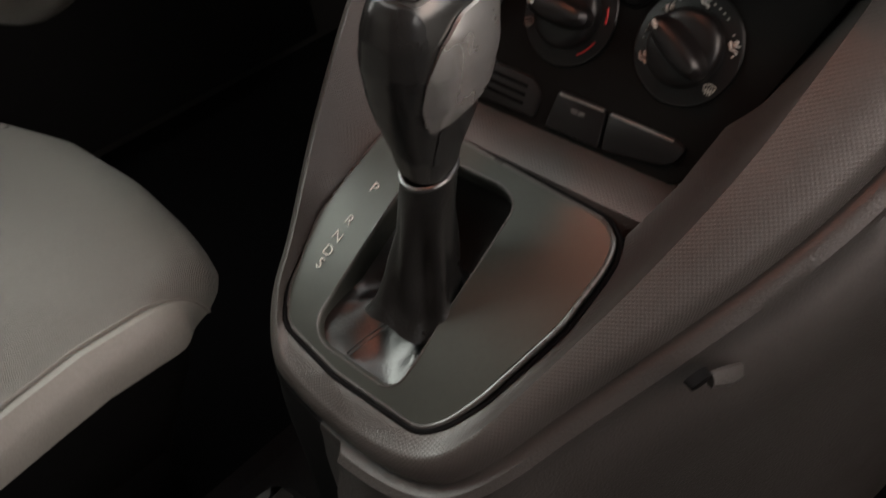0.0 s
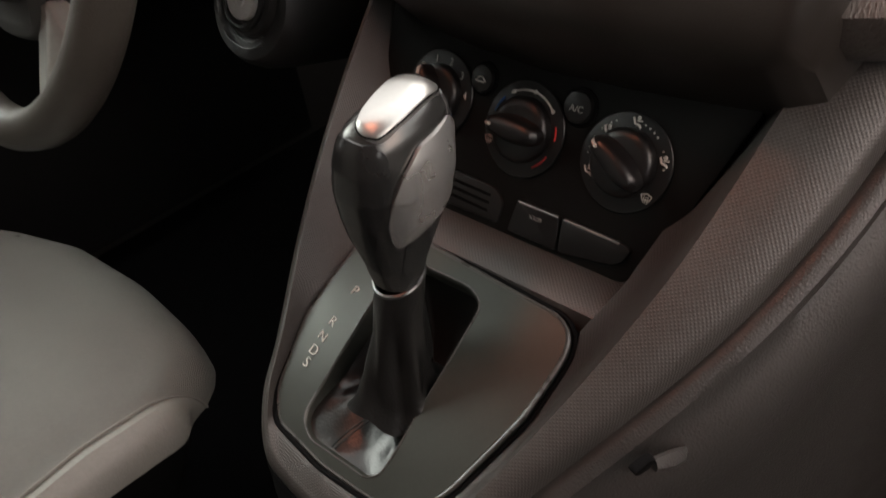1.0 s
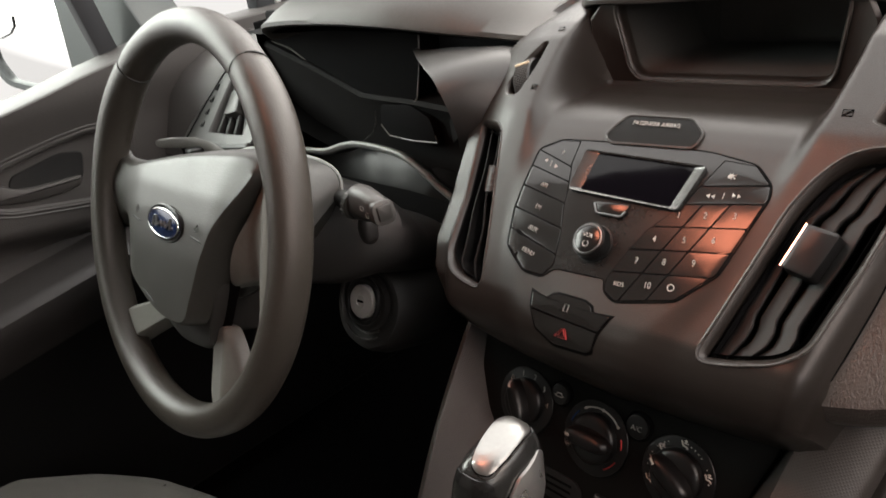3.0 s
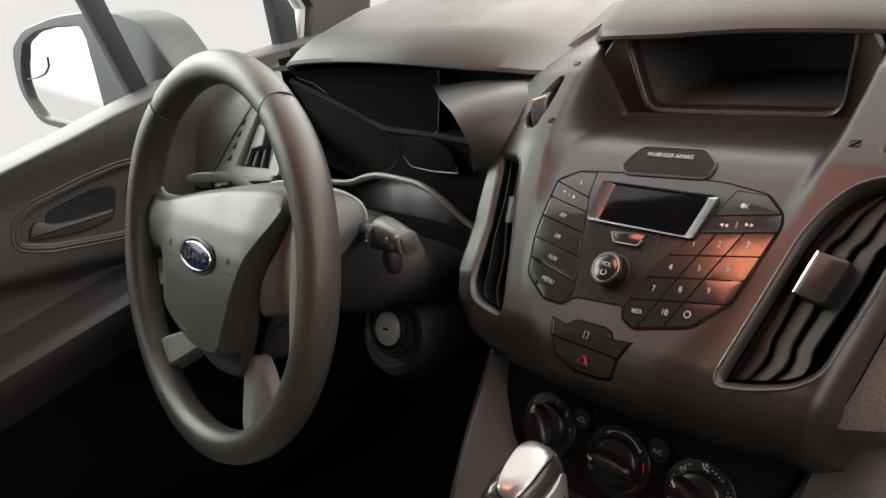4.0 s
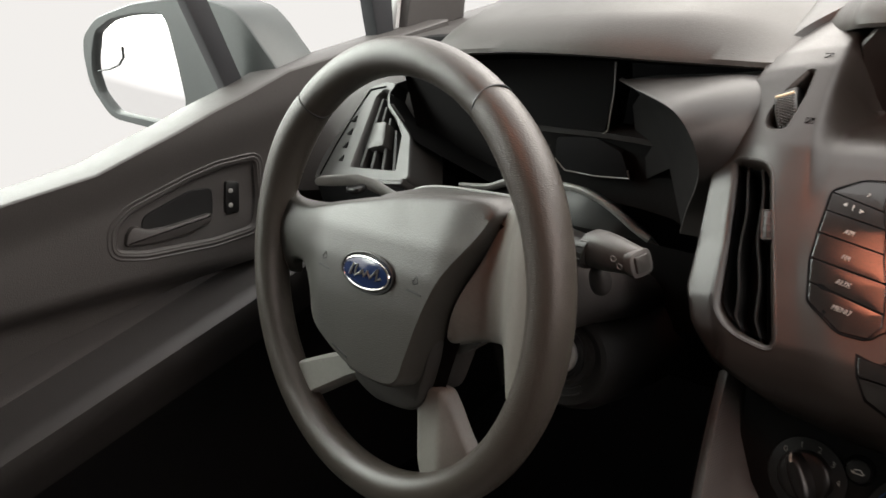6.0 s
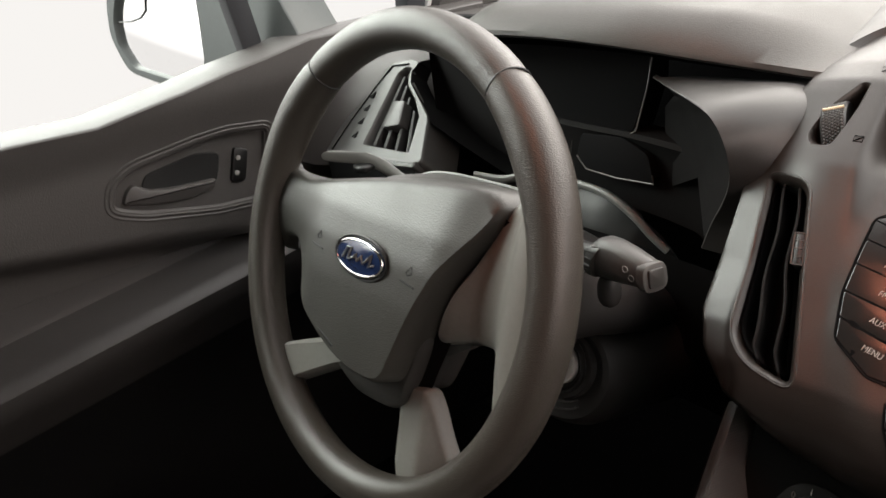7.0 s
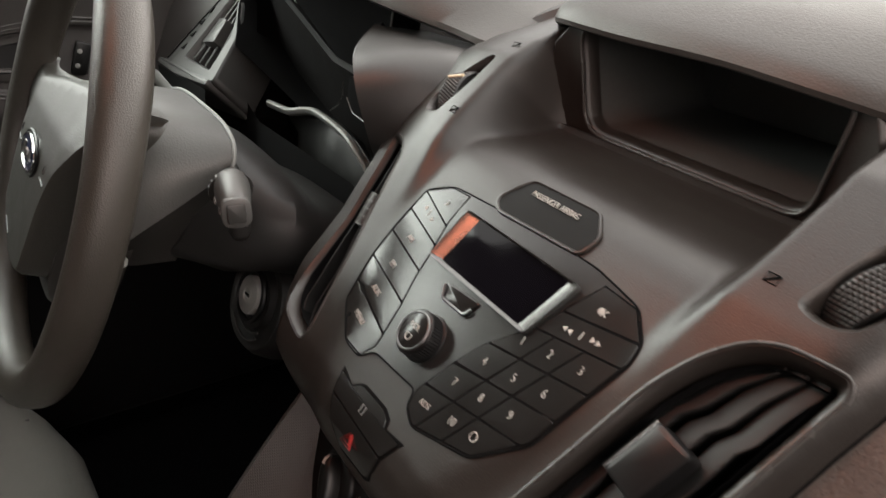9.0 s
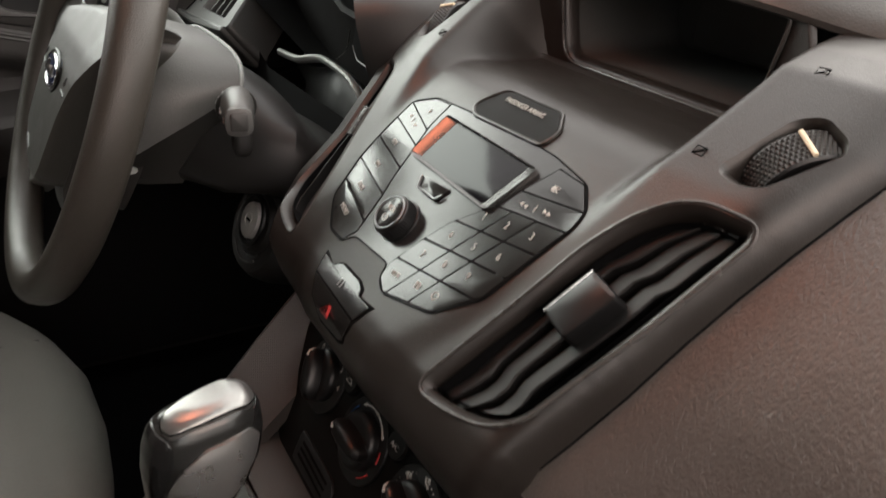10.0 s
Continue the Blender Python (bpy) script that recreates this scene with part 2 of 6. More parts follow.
def sheet(outline, holes, fn, step=0.006, wall=0.02, hole_wall=0.03, lip=0.003, back=None):
    """A curved panel fn(x, y, depth) over an outline with holes, its edges turned back by wall."""
    loops = [resample(ccw(outline), step)] + [resample(ccw(h), step) for h in holes]
    pts, edges = [], []
    for lp in loops:
        k = len(pts)
        pts += lp
        edges += [(k + i, k + (i + 1) % len(lp)) for i in range(len(lp))]
    xs, ys = [p[0] for p in loops[0]], [p[1] for p in loops[0]]
    near = [Vector(p) for p in pts]
    y, row = min(ys) + step / 2, 0
    tight = [inset(loops[0], step * 0.55)] + [inset(lp, -step * 0.55) for lp in loops[1:]]
    while y < max(ys):
        x = min(xs) + step / 2 + (row % 2) * step / 2
        while x < max(xs):
            if inside((x, y), tight[0]) and not any(inside((x, y), h) for h in tight[1:]):
                pts.append((x, y))
            x += step
        y += step * 0.87
        row += 1
    vs, _, fs, *_ = delaunay_2d_cdt([Vector(p) for p in pts], edges, [], 0, 1e-7)
    bm = bmesh.new()
    bv = [bm.verts.new(fn(v.x, v.y, 0.0)) for v in vs]
    for f in fs:
        c = sum((Vector(vs[i]) for i in f), Vector((0, 0))) / len(f)
        if inside(c, loops[0]) and not any(inside(c, h) for h in loops[1:]):
            bm.faces.new([bv[i] for i in f])
    for v in [v for v in bm.verts if not v.link_faces]:
        bm.verts.remove(v)
    bm.verts.ensure_lookup_table()
    for k, lp in enumerate(loops):
        depth = wall if k == 0 else hole_wall
        if not depth:
            continue
        sign = -1 if k == 0 else 1
        first = [min(bm.verts, key=lambda v, q=fn(x, y, 0.0): (v.co - q).length_squared) for x, y in lp]
        prev = first
        for e, d in ((0.3, 0.3), (0.7, 1.0), (1.0, None)):
            ring2 = inset(lp, sign * lip * e)
            ring = [bm.verts.new(fn(x, y, -(lip * d if d is not None else depth))) for x, y in ring2]
            n = len(ring)
            for i in range(n):
                a, b = prev[i], prev[(i + 1) % n]
                if a is not b:
                    bm.faces.new((a, b, ring[(i + 1) % n], ring[i]))
            prev = ring
    return bm


def words(text, m, size, material, parent, name="lettering", turn=0.0, depth=0.0002, squeeze=1.0):
    """Lettering in the built-in font, centred on the frame m."""
    cu = bpy.data.curves.new(name, "FONT")
    cu.body, cu.size, cu.align_x, cu.align_y, cu.extrude, cu.offset = text, size * 0.94, "CENTER", "CENTER", depth, -0.016 * size
    ob = bpy.data.objects.new(name, cu)
    scene.collection.objects.link(ob)
    bpy.context.view_layer.update()
    me = bpy.data.meshes.new_from_object(ob.evaluated_get(bpy.context.evaluated_depsgraph_get()))
    bpy.data.objects.remove(ob)
    bpy.data.curves.remove(cu)
    me.transform(m @ Matrix.Rotation(radians(turn), 4, "Z") @ Matrix.Diagonal((squeeze, 1, 1, 1)))
    me.materials.clear()
    me.materials.append(material)
    out = new(name, me)
    out.parent = parent
    return out


def smooth(a, b, x):
    t = min(max((x - a) / (b - a), 0), 1)
    return t * t * (3 - 2 * t)


def lerp(table, x):
    """A value from a table of (x, value)."""
    if x <= table[0][0]:
        return table[0][1]
    for (x0, v0), (x1, v1) in zip(table, table[1:]):
        if x <= x1:
            return v0 + (v1 - v0) * (x - x0) / (x1 - x0)
    return table[-1][1]


def blob(bm, cx, cy, cz, sx, sy, sz, p=4.0, nu=28, nv=14, shape=None):
    """A cushion-like rounded box (a superellipsoid); shape(v) moves its points."""
    def c(a, e):
        return math.copysign(abs(a) ** (2 / e), a)
    rings = []
    for j in range(1, nv):
        b = -math.pi / 2 + math.pi * j / nv
        rings.append([])
        for i in range(nu):
            a = 2 * math.pi * i / nu
            q = V(cx + sx * c(math.cos(b), p) * c(math.cos(a), p), cy + sy * c(math.cos(b), p) * c(math.sin(a), p), cz + sz * c(math.sin(b), p))
            rings[-1].append(shape(q) if shape else q)
    return loft(bm, rings)


M_SLAT = mat("vent_slat_plastic", (0.0062, 0.0058, 0.0055), 0.58, bump=0.1, bscale=1500)
M_TAB = mat("grey_satin_plastic", (0.036, 0.035, 0.033), 0.40, bump=0.1, bscale=1500)
M_RIM = mat("polished_edge_plastic", (0.055, 0.052, 0.049), 0.28, bump=0.05, bscale=1500)
M_CREAM = mat("cream_print", (0.72, 0.60, 0.42), 0.5, vary=0.05)
M_BIN = mat("tray_rubber", (0.060, 0.062, 0.060), 0.6, bump=0.2, bscale=900)
M_GRAIN = mat("leather_grained_vinyl", (0.084, 0.071, 0.064), 0.33, bump=0.85, bscale=860, kind="hide")
M_LENS = mat("cluster_lens", (0.012, 0.012, 0.0125), 0.5, vary=0.02, spec=0.03)
M_CLUSTER = mat("cluster_black_plastic", (0.013, 0.0125, 0.0125), 0.6, spec=0.10, bump=0.15, bscale=900)
M_GAITER = mat("crinkled_black_foil", (0.013, 0.0135, 0.013), 0.38, bump=0.4, bscale=110)
M_RADIO = mat("radio_faceplate_plastic", (0.016, 0.0155, 0.0148), 0.20, spec=0.5, bump=0.05, bscale=1800, vary=0.04)
M_CLIM = mat("heater_panel_plastic", (0.0056, 0.0058, 0.0056), 0.65, spec=0.15, bump=0.2, bscale=1400)
M_SPOKE = mat("smooth_grey_plastic", (0.185, 0.180, 0.166), 0.36, bump=0.12, bscale=1500)
# pad plastic made darker, shade on the hub's lower and back covers
M_HUB_SHADED = mat("shaded_hub_plastic", (0.040, 0.038, 0.036), 0.42, bump=0.15, bscale=1300)
M_SHROUD = mat("dark_shroud_plastic", (0.020, 0.0188, 0.0182), 0.5, bump=0.25, bscale=1000)
M_DARKCHROME = mat("smoked_chrome", (0.15, 0.15, 0.15), 0.32, metal=0.9, vary=0.05)
M_KNOB = mat("gloss_black_knob", (0.014, 0.014, 0.014), 0.2, vary=0.05)
M_NECK = mat("grey_metallic_neck", (0.065, 0.065, 0.063), 0.22, metal=0.7, vary=0.06)
M_BRIGHT = mat("bright_satin_metal", (0.42, 0.415, 0.40), 0.28, metal=0.8, vary=0.05)
M_PILLAR = mat("pillar_black_plastic", (0.020, 0.021, 0.024), 0.45, bump=0.2, bscale=700)
M_EDGE = mat("pale_body_edge", (0.55, 0.55, 0.54), 0.5)
M_COWL = mat("scuttle_plastic", (0.035, 0.035, 0.036), 0.6, bump=0.3, bscale=500)
M_KNOBCL = mat("heater_knob_plastic", (0.007, 0.007, 0.0073), 0.36, bump=0.06, bscale=1500)
M_CLOSING = mat("dark_closing_board", (0.030, 0.029, 0.028), 0.7, bump=0.2, bscale=300)
M_BEZEL = mat("bevelled_bezel", (0.13, 0.13, 0.127), 0.26, metal=0.8, vary=0.04)
M_VENT = mat("vent_frame_plastic", (0.042, 0.042, 0.040), 0.42, bump=0.15, bscale=1100)
# arch tone; also paints light on the shroud trim and indicator stalk
M_ARCH = mat("pale_arch_and_lit_trim", (0.20, 0.205, 0.195), 0.45, bump=0.2, bscale=900)
M_COLUMN = mat("column_shroud_plastic", (0.064, 0.063, 0.059), 0.42, bump=0.3, bscale=800, kind="leather")
M_STALK = mat("stalk_plastic", (0.070, 0.069, 0.066), 0.40, bump=0.1, bscale=1500)
M_CHEEK = mat("satin_dash_plastic", (0.031, 0.0295, 0.028), 0.42, bump=0.2, bscale=1100)

# ---- frames of the main faces ----
FASCIA = plane((0, 0.33, 0.636), (1, 0, 0), (0, 1, 1))
CLIMATE = plane((0, 0.30, 0.477), (1, 0, 0), (0, 0.45, 0.893))
PLATE = plane((0, 0.18, 0.393), (1, 0, 0), (0, 0.8706, 0.4920))
WHEEL = plane((-0.372, 0.201, 0.636), (0.99986, 0.01688, 0), (-0.0062, 0.3664, 0.9304))
ONE = Matrix.Identity(4)


def box(x0, x1, y0, y1, z0, z1, bevel=0.004):
    return prism([(x0, y0), (x1, y0), (x1, y1), (x0, y1)], ONE, z0, z1, bevel)


def skin(rows, bm=None, uv=False):
    """A surface through rows of equally many points."""
    bm = bm or bmesh.new()
    g = [[bm.verts.new(p) for p in row] for row in rows]
    for a, b in zip(g, g[1:]):
        for i in range(len(a) - 1):
            bm.faces.new((a[i], a[i + 1], b[i + 1], b[i]))
    if uv:      # lengths along and across, in metres
        lay = bm.loops.layers.uv.new("UVMap")
        mid = len(rows[0]) // 2
        at, u = {}, 0.0
        for k, row in enumerate(g):
            u += (row[mid].co - g[k - 1][mid].co).length if k else 0.0
            v = 0.0
            for i in range(mid, len(row)):
                v += (row[i].co - row[i - 1].co).length if i > mid else 0.0
                at[row[i]] = (u, v)
            v = 0.0
            for i in range(mid - 1, -1, -1):
                v -= (row[i].co - row[i + 1].co).length
                at[row[i]] = (u, v)
        for f in bm.faces:
            for lp in f.loops:
                lp[lay].uv = at[lp.vert]
    return bm


def cut(poly, p, q):
    """What of the outline lies to the left of the line p -> q."""
    out = []
    side = lambda r: (q[0] - p[0]) * (r[1] - p[1]) - (q[1] - p[1]) * (r[0] - p[0])
    for i, b in enumerate(poly):
        a = poly[i - 1]
        sa, sb = side(a), side(b)
        if (sa >= 0) != (sb >= 0):
            t = sa / (sa - sb)
            out.append((a[0] + (b[0] - a[0]) * t, a[1] + (b[1] - a[1]) * t))
        if sb >= 0:
            out.append(b)
    return out


# ---- the cabin shell: unseen roof and rear walls are added to shape light ----
def cabin():
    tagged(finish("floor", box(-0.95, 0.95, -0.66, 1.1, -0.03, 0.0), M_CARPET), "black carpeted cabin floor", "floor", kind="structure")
    tagged(finish("ceiling", prism([(-0.92, -0.62), (0.90, -0.62), (0.90, 0.02), (0.74, 0.07), (0.55, 0.20), (0.35, 0.27), (0.0, 0.30), (-0.35, 0.27), (-0.55, 0.20), (-0.74, 0.07), (-0.92, 0.02)], ONE, 1.30, 1.33, 0.004), M_ROOF), "pale grey cabin headlining, unseen, its edge cut for reflections", "ceiling", kind="structure")
    tagged(finish("wall_rear", box(-0.95, 0.95, -0.66, -0.62, 0.0, 1.33), M_CLOSING), "unseen dark grey wall added behind the seats", "wall", kind="structure")
    for name, x0, x1, y1 in (("wall_driver_rear", -0.95, -0.90, -0.34), ("wall_passenger_rear", 0.86, 0.95, -0.42)):
        tagged(finish(name, box(x0, x1, -0.62, y1, 0.0, 1.33), M_CLOSING), "unseen dark grey side wall added behind the window", "wall", kind="structure")
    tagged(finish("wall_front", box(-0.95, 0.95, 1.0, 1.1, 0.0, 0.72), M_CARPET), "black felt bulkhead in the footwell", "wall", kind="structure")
    tagged(finish("wall_passenger_side", box(0.86, 0.95, -0.42, 1.0, 0.0, 0.74), M_DOOR), "dark door card of the passenger side", "wall", kind="structure")
    tagged(finish("wall_driver_side", box(-0.95, -0.90, -0.34, 1.0, 0.0, 0.70), M_DOOR), "dark body side under the driver window", "wall", kind="structure")


cabin()

# ---- dashboard ----
dash = thing("dashboard", "dark grey grained plastic dashboard with a satin centre fascia", "dashboard")

FAS_HALF = [(0.0, -0.086), (0.06, -0.084), (0.1, -0.0815), (0.130, -0.0785), (0.1420, -0.0725), (0.1465, -0.0560), (0.1520, -0.0265), (0.1575, 0.0028), (0.1620, 0.0333), (0.1676, 0.0611), (0.1735, 0.0877), (0.1785, 0.1145),
            (0.1822, 0.1317), (0.184, 0.155), (0.170, 0.187), (0.140, 0.213), (0.112, 0.232), (0.100, 0.232), (0.100, 0.19), (0.096, 0.150), (0.09, 0.150)]
FAS_LEFT = [(0.06, -0.083), (0.1, -0.077), (0.134, -0.065), (0.157, -0.042), (0.171, -0.018), (0.1765, 0.017), (0.1805, 0.055), (0.184, 0.093), (0.1815, 0.120), (0.175, 0.145), (0.172, 0.160), (0.1755, 0.182), (0.172, 0.205), (0.155, 0.226), (0.118, 0.245), (0.100, 0.240), (0.100, 0.19), (0.096, 0.150), (0.09, 0.150)]
FAS_OUT = FAS_HALF + [(-x, y) for x, y in reversed(FAS_LEFT)]
HC = [(-0.2, -0.04), (-0.0865, -0.029), (-0.0835, -0.0175), (-0.0795, -0.0100), (-0.0745, -0.0045), (-0.068, 0.0000), (-0.060, 0.0030), (-0.050, 0.0045), (0.0, 0.003), (0.035, 0.001), (0.060, -0.002), (0.080, -0.0056), (0.090, -0.0082), (0.098, -0.0120), (0.106, -0.0180), (0.114, -0.0265), (0.122, -0.0360), (0.131, -0.0465), (0.140, -0.055), (0.148, -0.0615), (0.3, -0.0615)]
HR = [(-0.2, -0.04), (-0.0865, -0.034), (-0.0835, -0.0235), (-0.0790, -0.0155), (-0.0735, -0.0090), (-0.067, -0.0040), (-0.059, 0.0), (-0.05, 0.0022), (-0.02, 0.0015), (0.0, 0.001), (0.09, 0.001), (0.104, -0.001), (0.16, -0.011), (0.18, -0.020), (0.20, -0.032), (0.23, -0.052)]
HKL = [(-0.2, 0.010), (-0.05, 0.009), (-0.02, 0.0125), (0.02, 0.0155), (0.06, 0.0160), (0.093, 0.0140), (0.12, 0.011), (0.15, 0.008), (0.18, 0.011), (0.21, 0.016), (0.25, 0.010)]
HK = [(-0.2, 0.012), (-0.055, 0.014), (0.0, 0.014), (0.13, 0.015), (0.16, 0.014), (0.25, 0.012)]
VENT = [(0.0838, -0.0560), (0.105, -0.0525), (0.128, -0.0450), (0.1405, -0.0335), (0.1535, 0.022), (0.1650, 0.0790), (0.1635, 0.0845), (0.1404, 0.0828), (0.1277, 0.0765), (0.1165, 0.0630), (0.1070, 0.0425)]
VENT_LEFT = [(0.0870, -0.0555), (0.120, -0.049), (0.1405, -0.033), (0.1535, 0.022), (0.165, 0.0800), (0.1585, 0.0815), (0.131, 0.0765)]


def fas_lift(x, s):
    a = abs(x)
    if x > 0:
        w = lerp([(-0.0725, 0.142), (-0.056, 0.1465), (-0.0265, 0.152), (0.0028, 0.1575), (0.0333, 0.162), (0.0611, 0.1676), (0.0877, 0.1735), (0.1145, 0.1785), (0.1317, 0.1822), (0.2, 0.184)], s)
    else:
        w = lerp([(-0.07, 0.125), (-0.025, 0.148), (0.017, 0.1535), (0.055, 0.163), (0.10, 0.171), (0.2, 0.172)], s)
    out = min(max(0.0, (a - 0.118) / max(w - 0.118, 0.012)), 1.3 if x > 0 else 1.8)
    rail = lerp(HR, s) - (lerp(HK, s) * min(out, 1.04) ** 8 if x > 0 else lerp(HKL, s) * (out ** 2 if out < 1 else 1 + 0.75 * (out - 1)))
    inner = lerp([(-0.06, 0.070), (-0.012, 0.086), (0.03, 0.0965), (0.07, 0.1025), (0.104, 0.109), (0.15, 0.112), (0.2, 0.113)], s)
    k = smooth(inner - lerp([(-0.06, 0.030), (-0.02, 0.016), (0.03, 0.012), (0.09, 0.012), (0.13, 0.018), (0.2, 0.018)], s), inner + 0.003, a)
    return lerp(HC, s) * (1 - k) + rail * k


def fas(x, s, d=0.0):
    return FASCIA @ V(x, s, fas_lift(x, s) + d)


vent_r, vent_l = fillet(VENT, 0.008), fillet(VENT_LEFT, 0.012)
POCKET = fillet([(0.1320, 0.0990), (0.1447, 0.0955), (0.1560, 0.0990), (0.1700, 0.1285), (0.1670, 0.1345), (0.1525, 0.1410), (0.1420, 0.1350)], 0.005)


POCKET_LEFT = fillet([(0.1300, 0.1030), (0.1455, 0.1040), (0.1510, 0.1130), (0.1470, 0.1340), (0.1330, 0.1575), (0.1268, 0.1570), (0.1262, 0.1350)], 0.006)


def mirrored(pts, sign):
    return [(sign * x, y) for x, y in pts]


part("centre_fascia", sheet(FAS_OUT, [vent_r, mirrored(vent_l, -1), POCKET, mirrored(POCKET_LEFT, -1)], fas, 0.0031, wall=0.07, hole_wall=0.035, lip=0.0045), M_FASCIA, dash, "satin charcoal plastic centre fascia")


def centre_vent(sign):
    mouth = vent_r if sign > 0 else vent_l
    v = part("air_vent", prism(mirrored(inset(mouth, -0.003), sign), FASCIA, -0.045, -0.036, 0.001, f=fas_lift), M_DEEP, dash, "black air vent with wavy slats")
    part("lining", loft(bmesh.new(), [[fas(sign * x, y, d) for x, y in resample(ccw(inset(mouth, 0.0012 + 0.0046)), 0.004)] for d in (-0.0052, -0.036)], cap0=False, cap1=False), M_DEEP, v)
    for k, fr in enumerate((0.16, 0.43, 0.70) if sign > 0 else (0.30, 0.66)):
        rings = []
        for j in range(41):
            t = j / 40
            s = -0.056 + 0.140 * t
            left = lerp([(-0.056, 0.086), (0.0425, 0.109), (0.063, 0.1185), (0.077, 0.130)] if sign > 0 else [(-0.056, 0.088), (0.077, 0.131)], s)
            right = lerp([(-0.052, 0.116), (-0.036, 0.138), (0.022, 0.153), (0.081, 0.164)], s)
            x = left + (right - left) * fr + (0.0006 * math.sin(9 * t + k) - 0.0026 * (smooth(0.20, 0.25, t) - smooth(0.70, 0.75, t)) if sign > 0 else 0.0013 * math.sin(14 * t + 1.2 * k))
            rings.append([fas(sign * (x + dx), s, dz) for dx, dz in (((-0.0052, -0.0135), (-0.0048, -0.0120), (0.0000, -0.0096), (0.0046, -0.0088), (0.0052, -0.0098), (0.0046, -0.0115), (0.000, -0.030), (-0.002, -0.030)) if sign > 0 else ((-0.0012, -0.010), (-0.001, -0.0075), (0.0, -0.007), (0.001, -0.0075), (0.0012, -0.010), (0.0034, -0.020), (0.003, -0.030), (0.001, -0.030)))])
        bm = bmesh.new()
        loft(bm, rings)
        part("slat", bm, M_SLAT if sign > 0 else M_CLUSTER, v)
    tab = part("adjuster_tab", prism(fillet(mirrored([(0.1125, 0.0077), (0.1305, 0.0040), (0.1385, 0.0320), (0.1195, 0.0355)] if sign > 0 else [(0.1130, 0.0190), (0.1195, 0.0180), (0.1255, 0.0405), (0.1190, 0.0415)], sign), 0.003), FASCIA, -0.014, 0.001, 0.0022, f=lambda x, y: fas_lift(0.12, 0.02)), M_BLACK, v, "grey adjuster tab with a bright edge" if sign > 0 else "black adjuster tab")
    if sign < 0:
        for k in range(5):
            u = k / 4
            part("rung", tube([FASCIA @ V(-(0.1136 + 0.0056 * u + dx), 0.0200 + 0.0205 * u - 0.12 * dx, 0.0016) for dx in (0.0, 0.0060)], 0.0006, 6), M_TAB, tab)
        part("rail", tube([FASCIA @ V(-(0.1196 + 0.0056 * u), 0.0193 + 0.0205 * u, 0.0016) for u in (0.0, 1.0)], 0.0006, 6), M_TAB, tab)
    part("bright_edge", tube([FASCIA @ V(sign * x, y, 0.0008) for x, y in (((0.1127, 0.0085), (0.1161, 0.0225), (0.1192, 0.0350)) if sign > 0 else ((0.1132, 0.0195), (0.1192, 0.0410)))], 0.0012 if sign > 0 else 0.0006, flat=0.7), M_CHROME if sign > 0 else M_TAB, tab)
    part("vent_rim", tube([fas(sign * x, y, 0.0002 if sign > 0 else -0.0004) for x, y in resample(inset(mouth, -0.0012), 0.004)], 0.0009, closed=True), M_RIM if sign > 0 else M_FASCIA, v)


def thumb_wheel(sign):
    m = FASCIA @ (pose(0.1515, 0.1175, -0.0250, 0, 0, -30) if sign > 0 else pose(-0.1375, 0.1235, -0.0262, 0, 0, 20))
    R = 0.0225
    half = 0.0086 if sign > 0 else 0.0078
    rings = []
    for w, r in ((-half, R - 0.004), (-half, R - 0.001), (-half + 0.001, R), (half - 0.001, R), (half, R - 0.001), (half, R - 0.004)):
        rings.append([m @ V(w, r * math.sin(2 * math.pi * k / 48), r * math.cos(2 * math.pi * k / 48)) for k in range(48)])
    w = part("thumb_wheel", loft(bmesh.new(), rings), M_BLACK, dash, "black knurled thumb wheel beside the vent")
    bm = bmesh.new()
    for row in range(7):
        for k in range(30):
            a = radians(-84 + 168 * (k + 0.5 * (row % 2)) / 30)
            q = (m.to_3x3() @ V(0, math.sin(a), math.cos(a))).normalized()
            c = m @ V((half - 0.0024) * (row - 3) / 3, R * math.sin(a), R * math.cos(a))
            t = (m.to_3x3() @ V(1, 0, 0)).normalized()
            u = q.cross(t)
            base = [bm.verts.new(c + 0.0015 * (math.cos(z) * t + math.sin(z) * u)) for z in (0, math.pi / 2, math.pi, 1.5 * math.pi)]
            tip = bm.verts.new(c + q * 0.0010)
            for z in range(4):
                bm.faces.new((base[z], base[(z + 1) % 4], tip))
    tagged(part("knurling", bm, M_TAB, w, smooth=False), kind="stuff")
    part("index_bar", tube([m @ V(x, (R + 0.0006) * math.sin(0.42), (R + 0.0006) * math.cos(0.42)) for x in (-half + 0.0013, half - 0.0013)], 0.0012), M_CREAM, w, "cream index bar")
    part("pocket_floor", prism(mirrored(inset(POCKET if sign > 0 else POCKET_LEFT, -0.003), sign), FASCIA, -0.05, -0.034, 0.001, f=lambda x, y: fas_lift(sign * 0.14, 0.12)), M_DEEP, dash)
    # small open and shut marks beside the wheel
    for k, (x, y) in enumerate(((0.1195, 0.1040), (0.1335, 0.1620)) if sign > 0 else ((0.1155, 0.1110), (0.1235, 0.1700))):
        mm = FASCIA @ pose(sign * x, y, fas_lift(x, y) + 0.0004)
        mark = tube([mm @ V(*p, 0) for p in ((-0.0028, -0.002), (0.0028, -0.002), (0.0028, 0.002), (-0.0028, 0.002))], 0.00035, 5, closed=True)
        tube([mm @ V(-0.0026, -0.0018, 0), mm @ V(0.0026, 0.0018, 0)], 0.00035, 5, bm=mark)
        part("vent_mark", mark, M_DEEP, dash)


for sign in (1, -1):
    centre_vent(sign)
    thumb_wheel(sign)


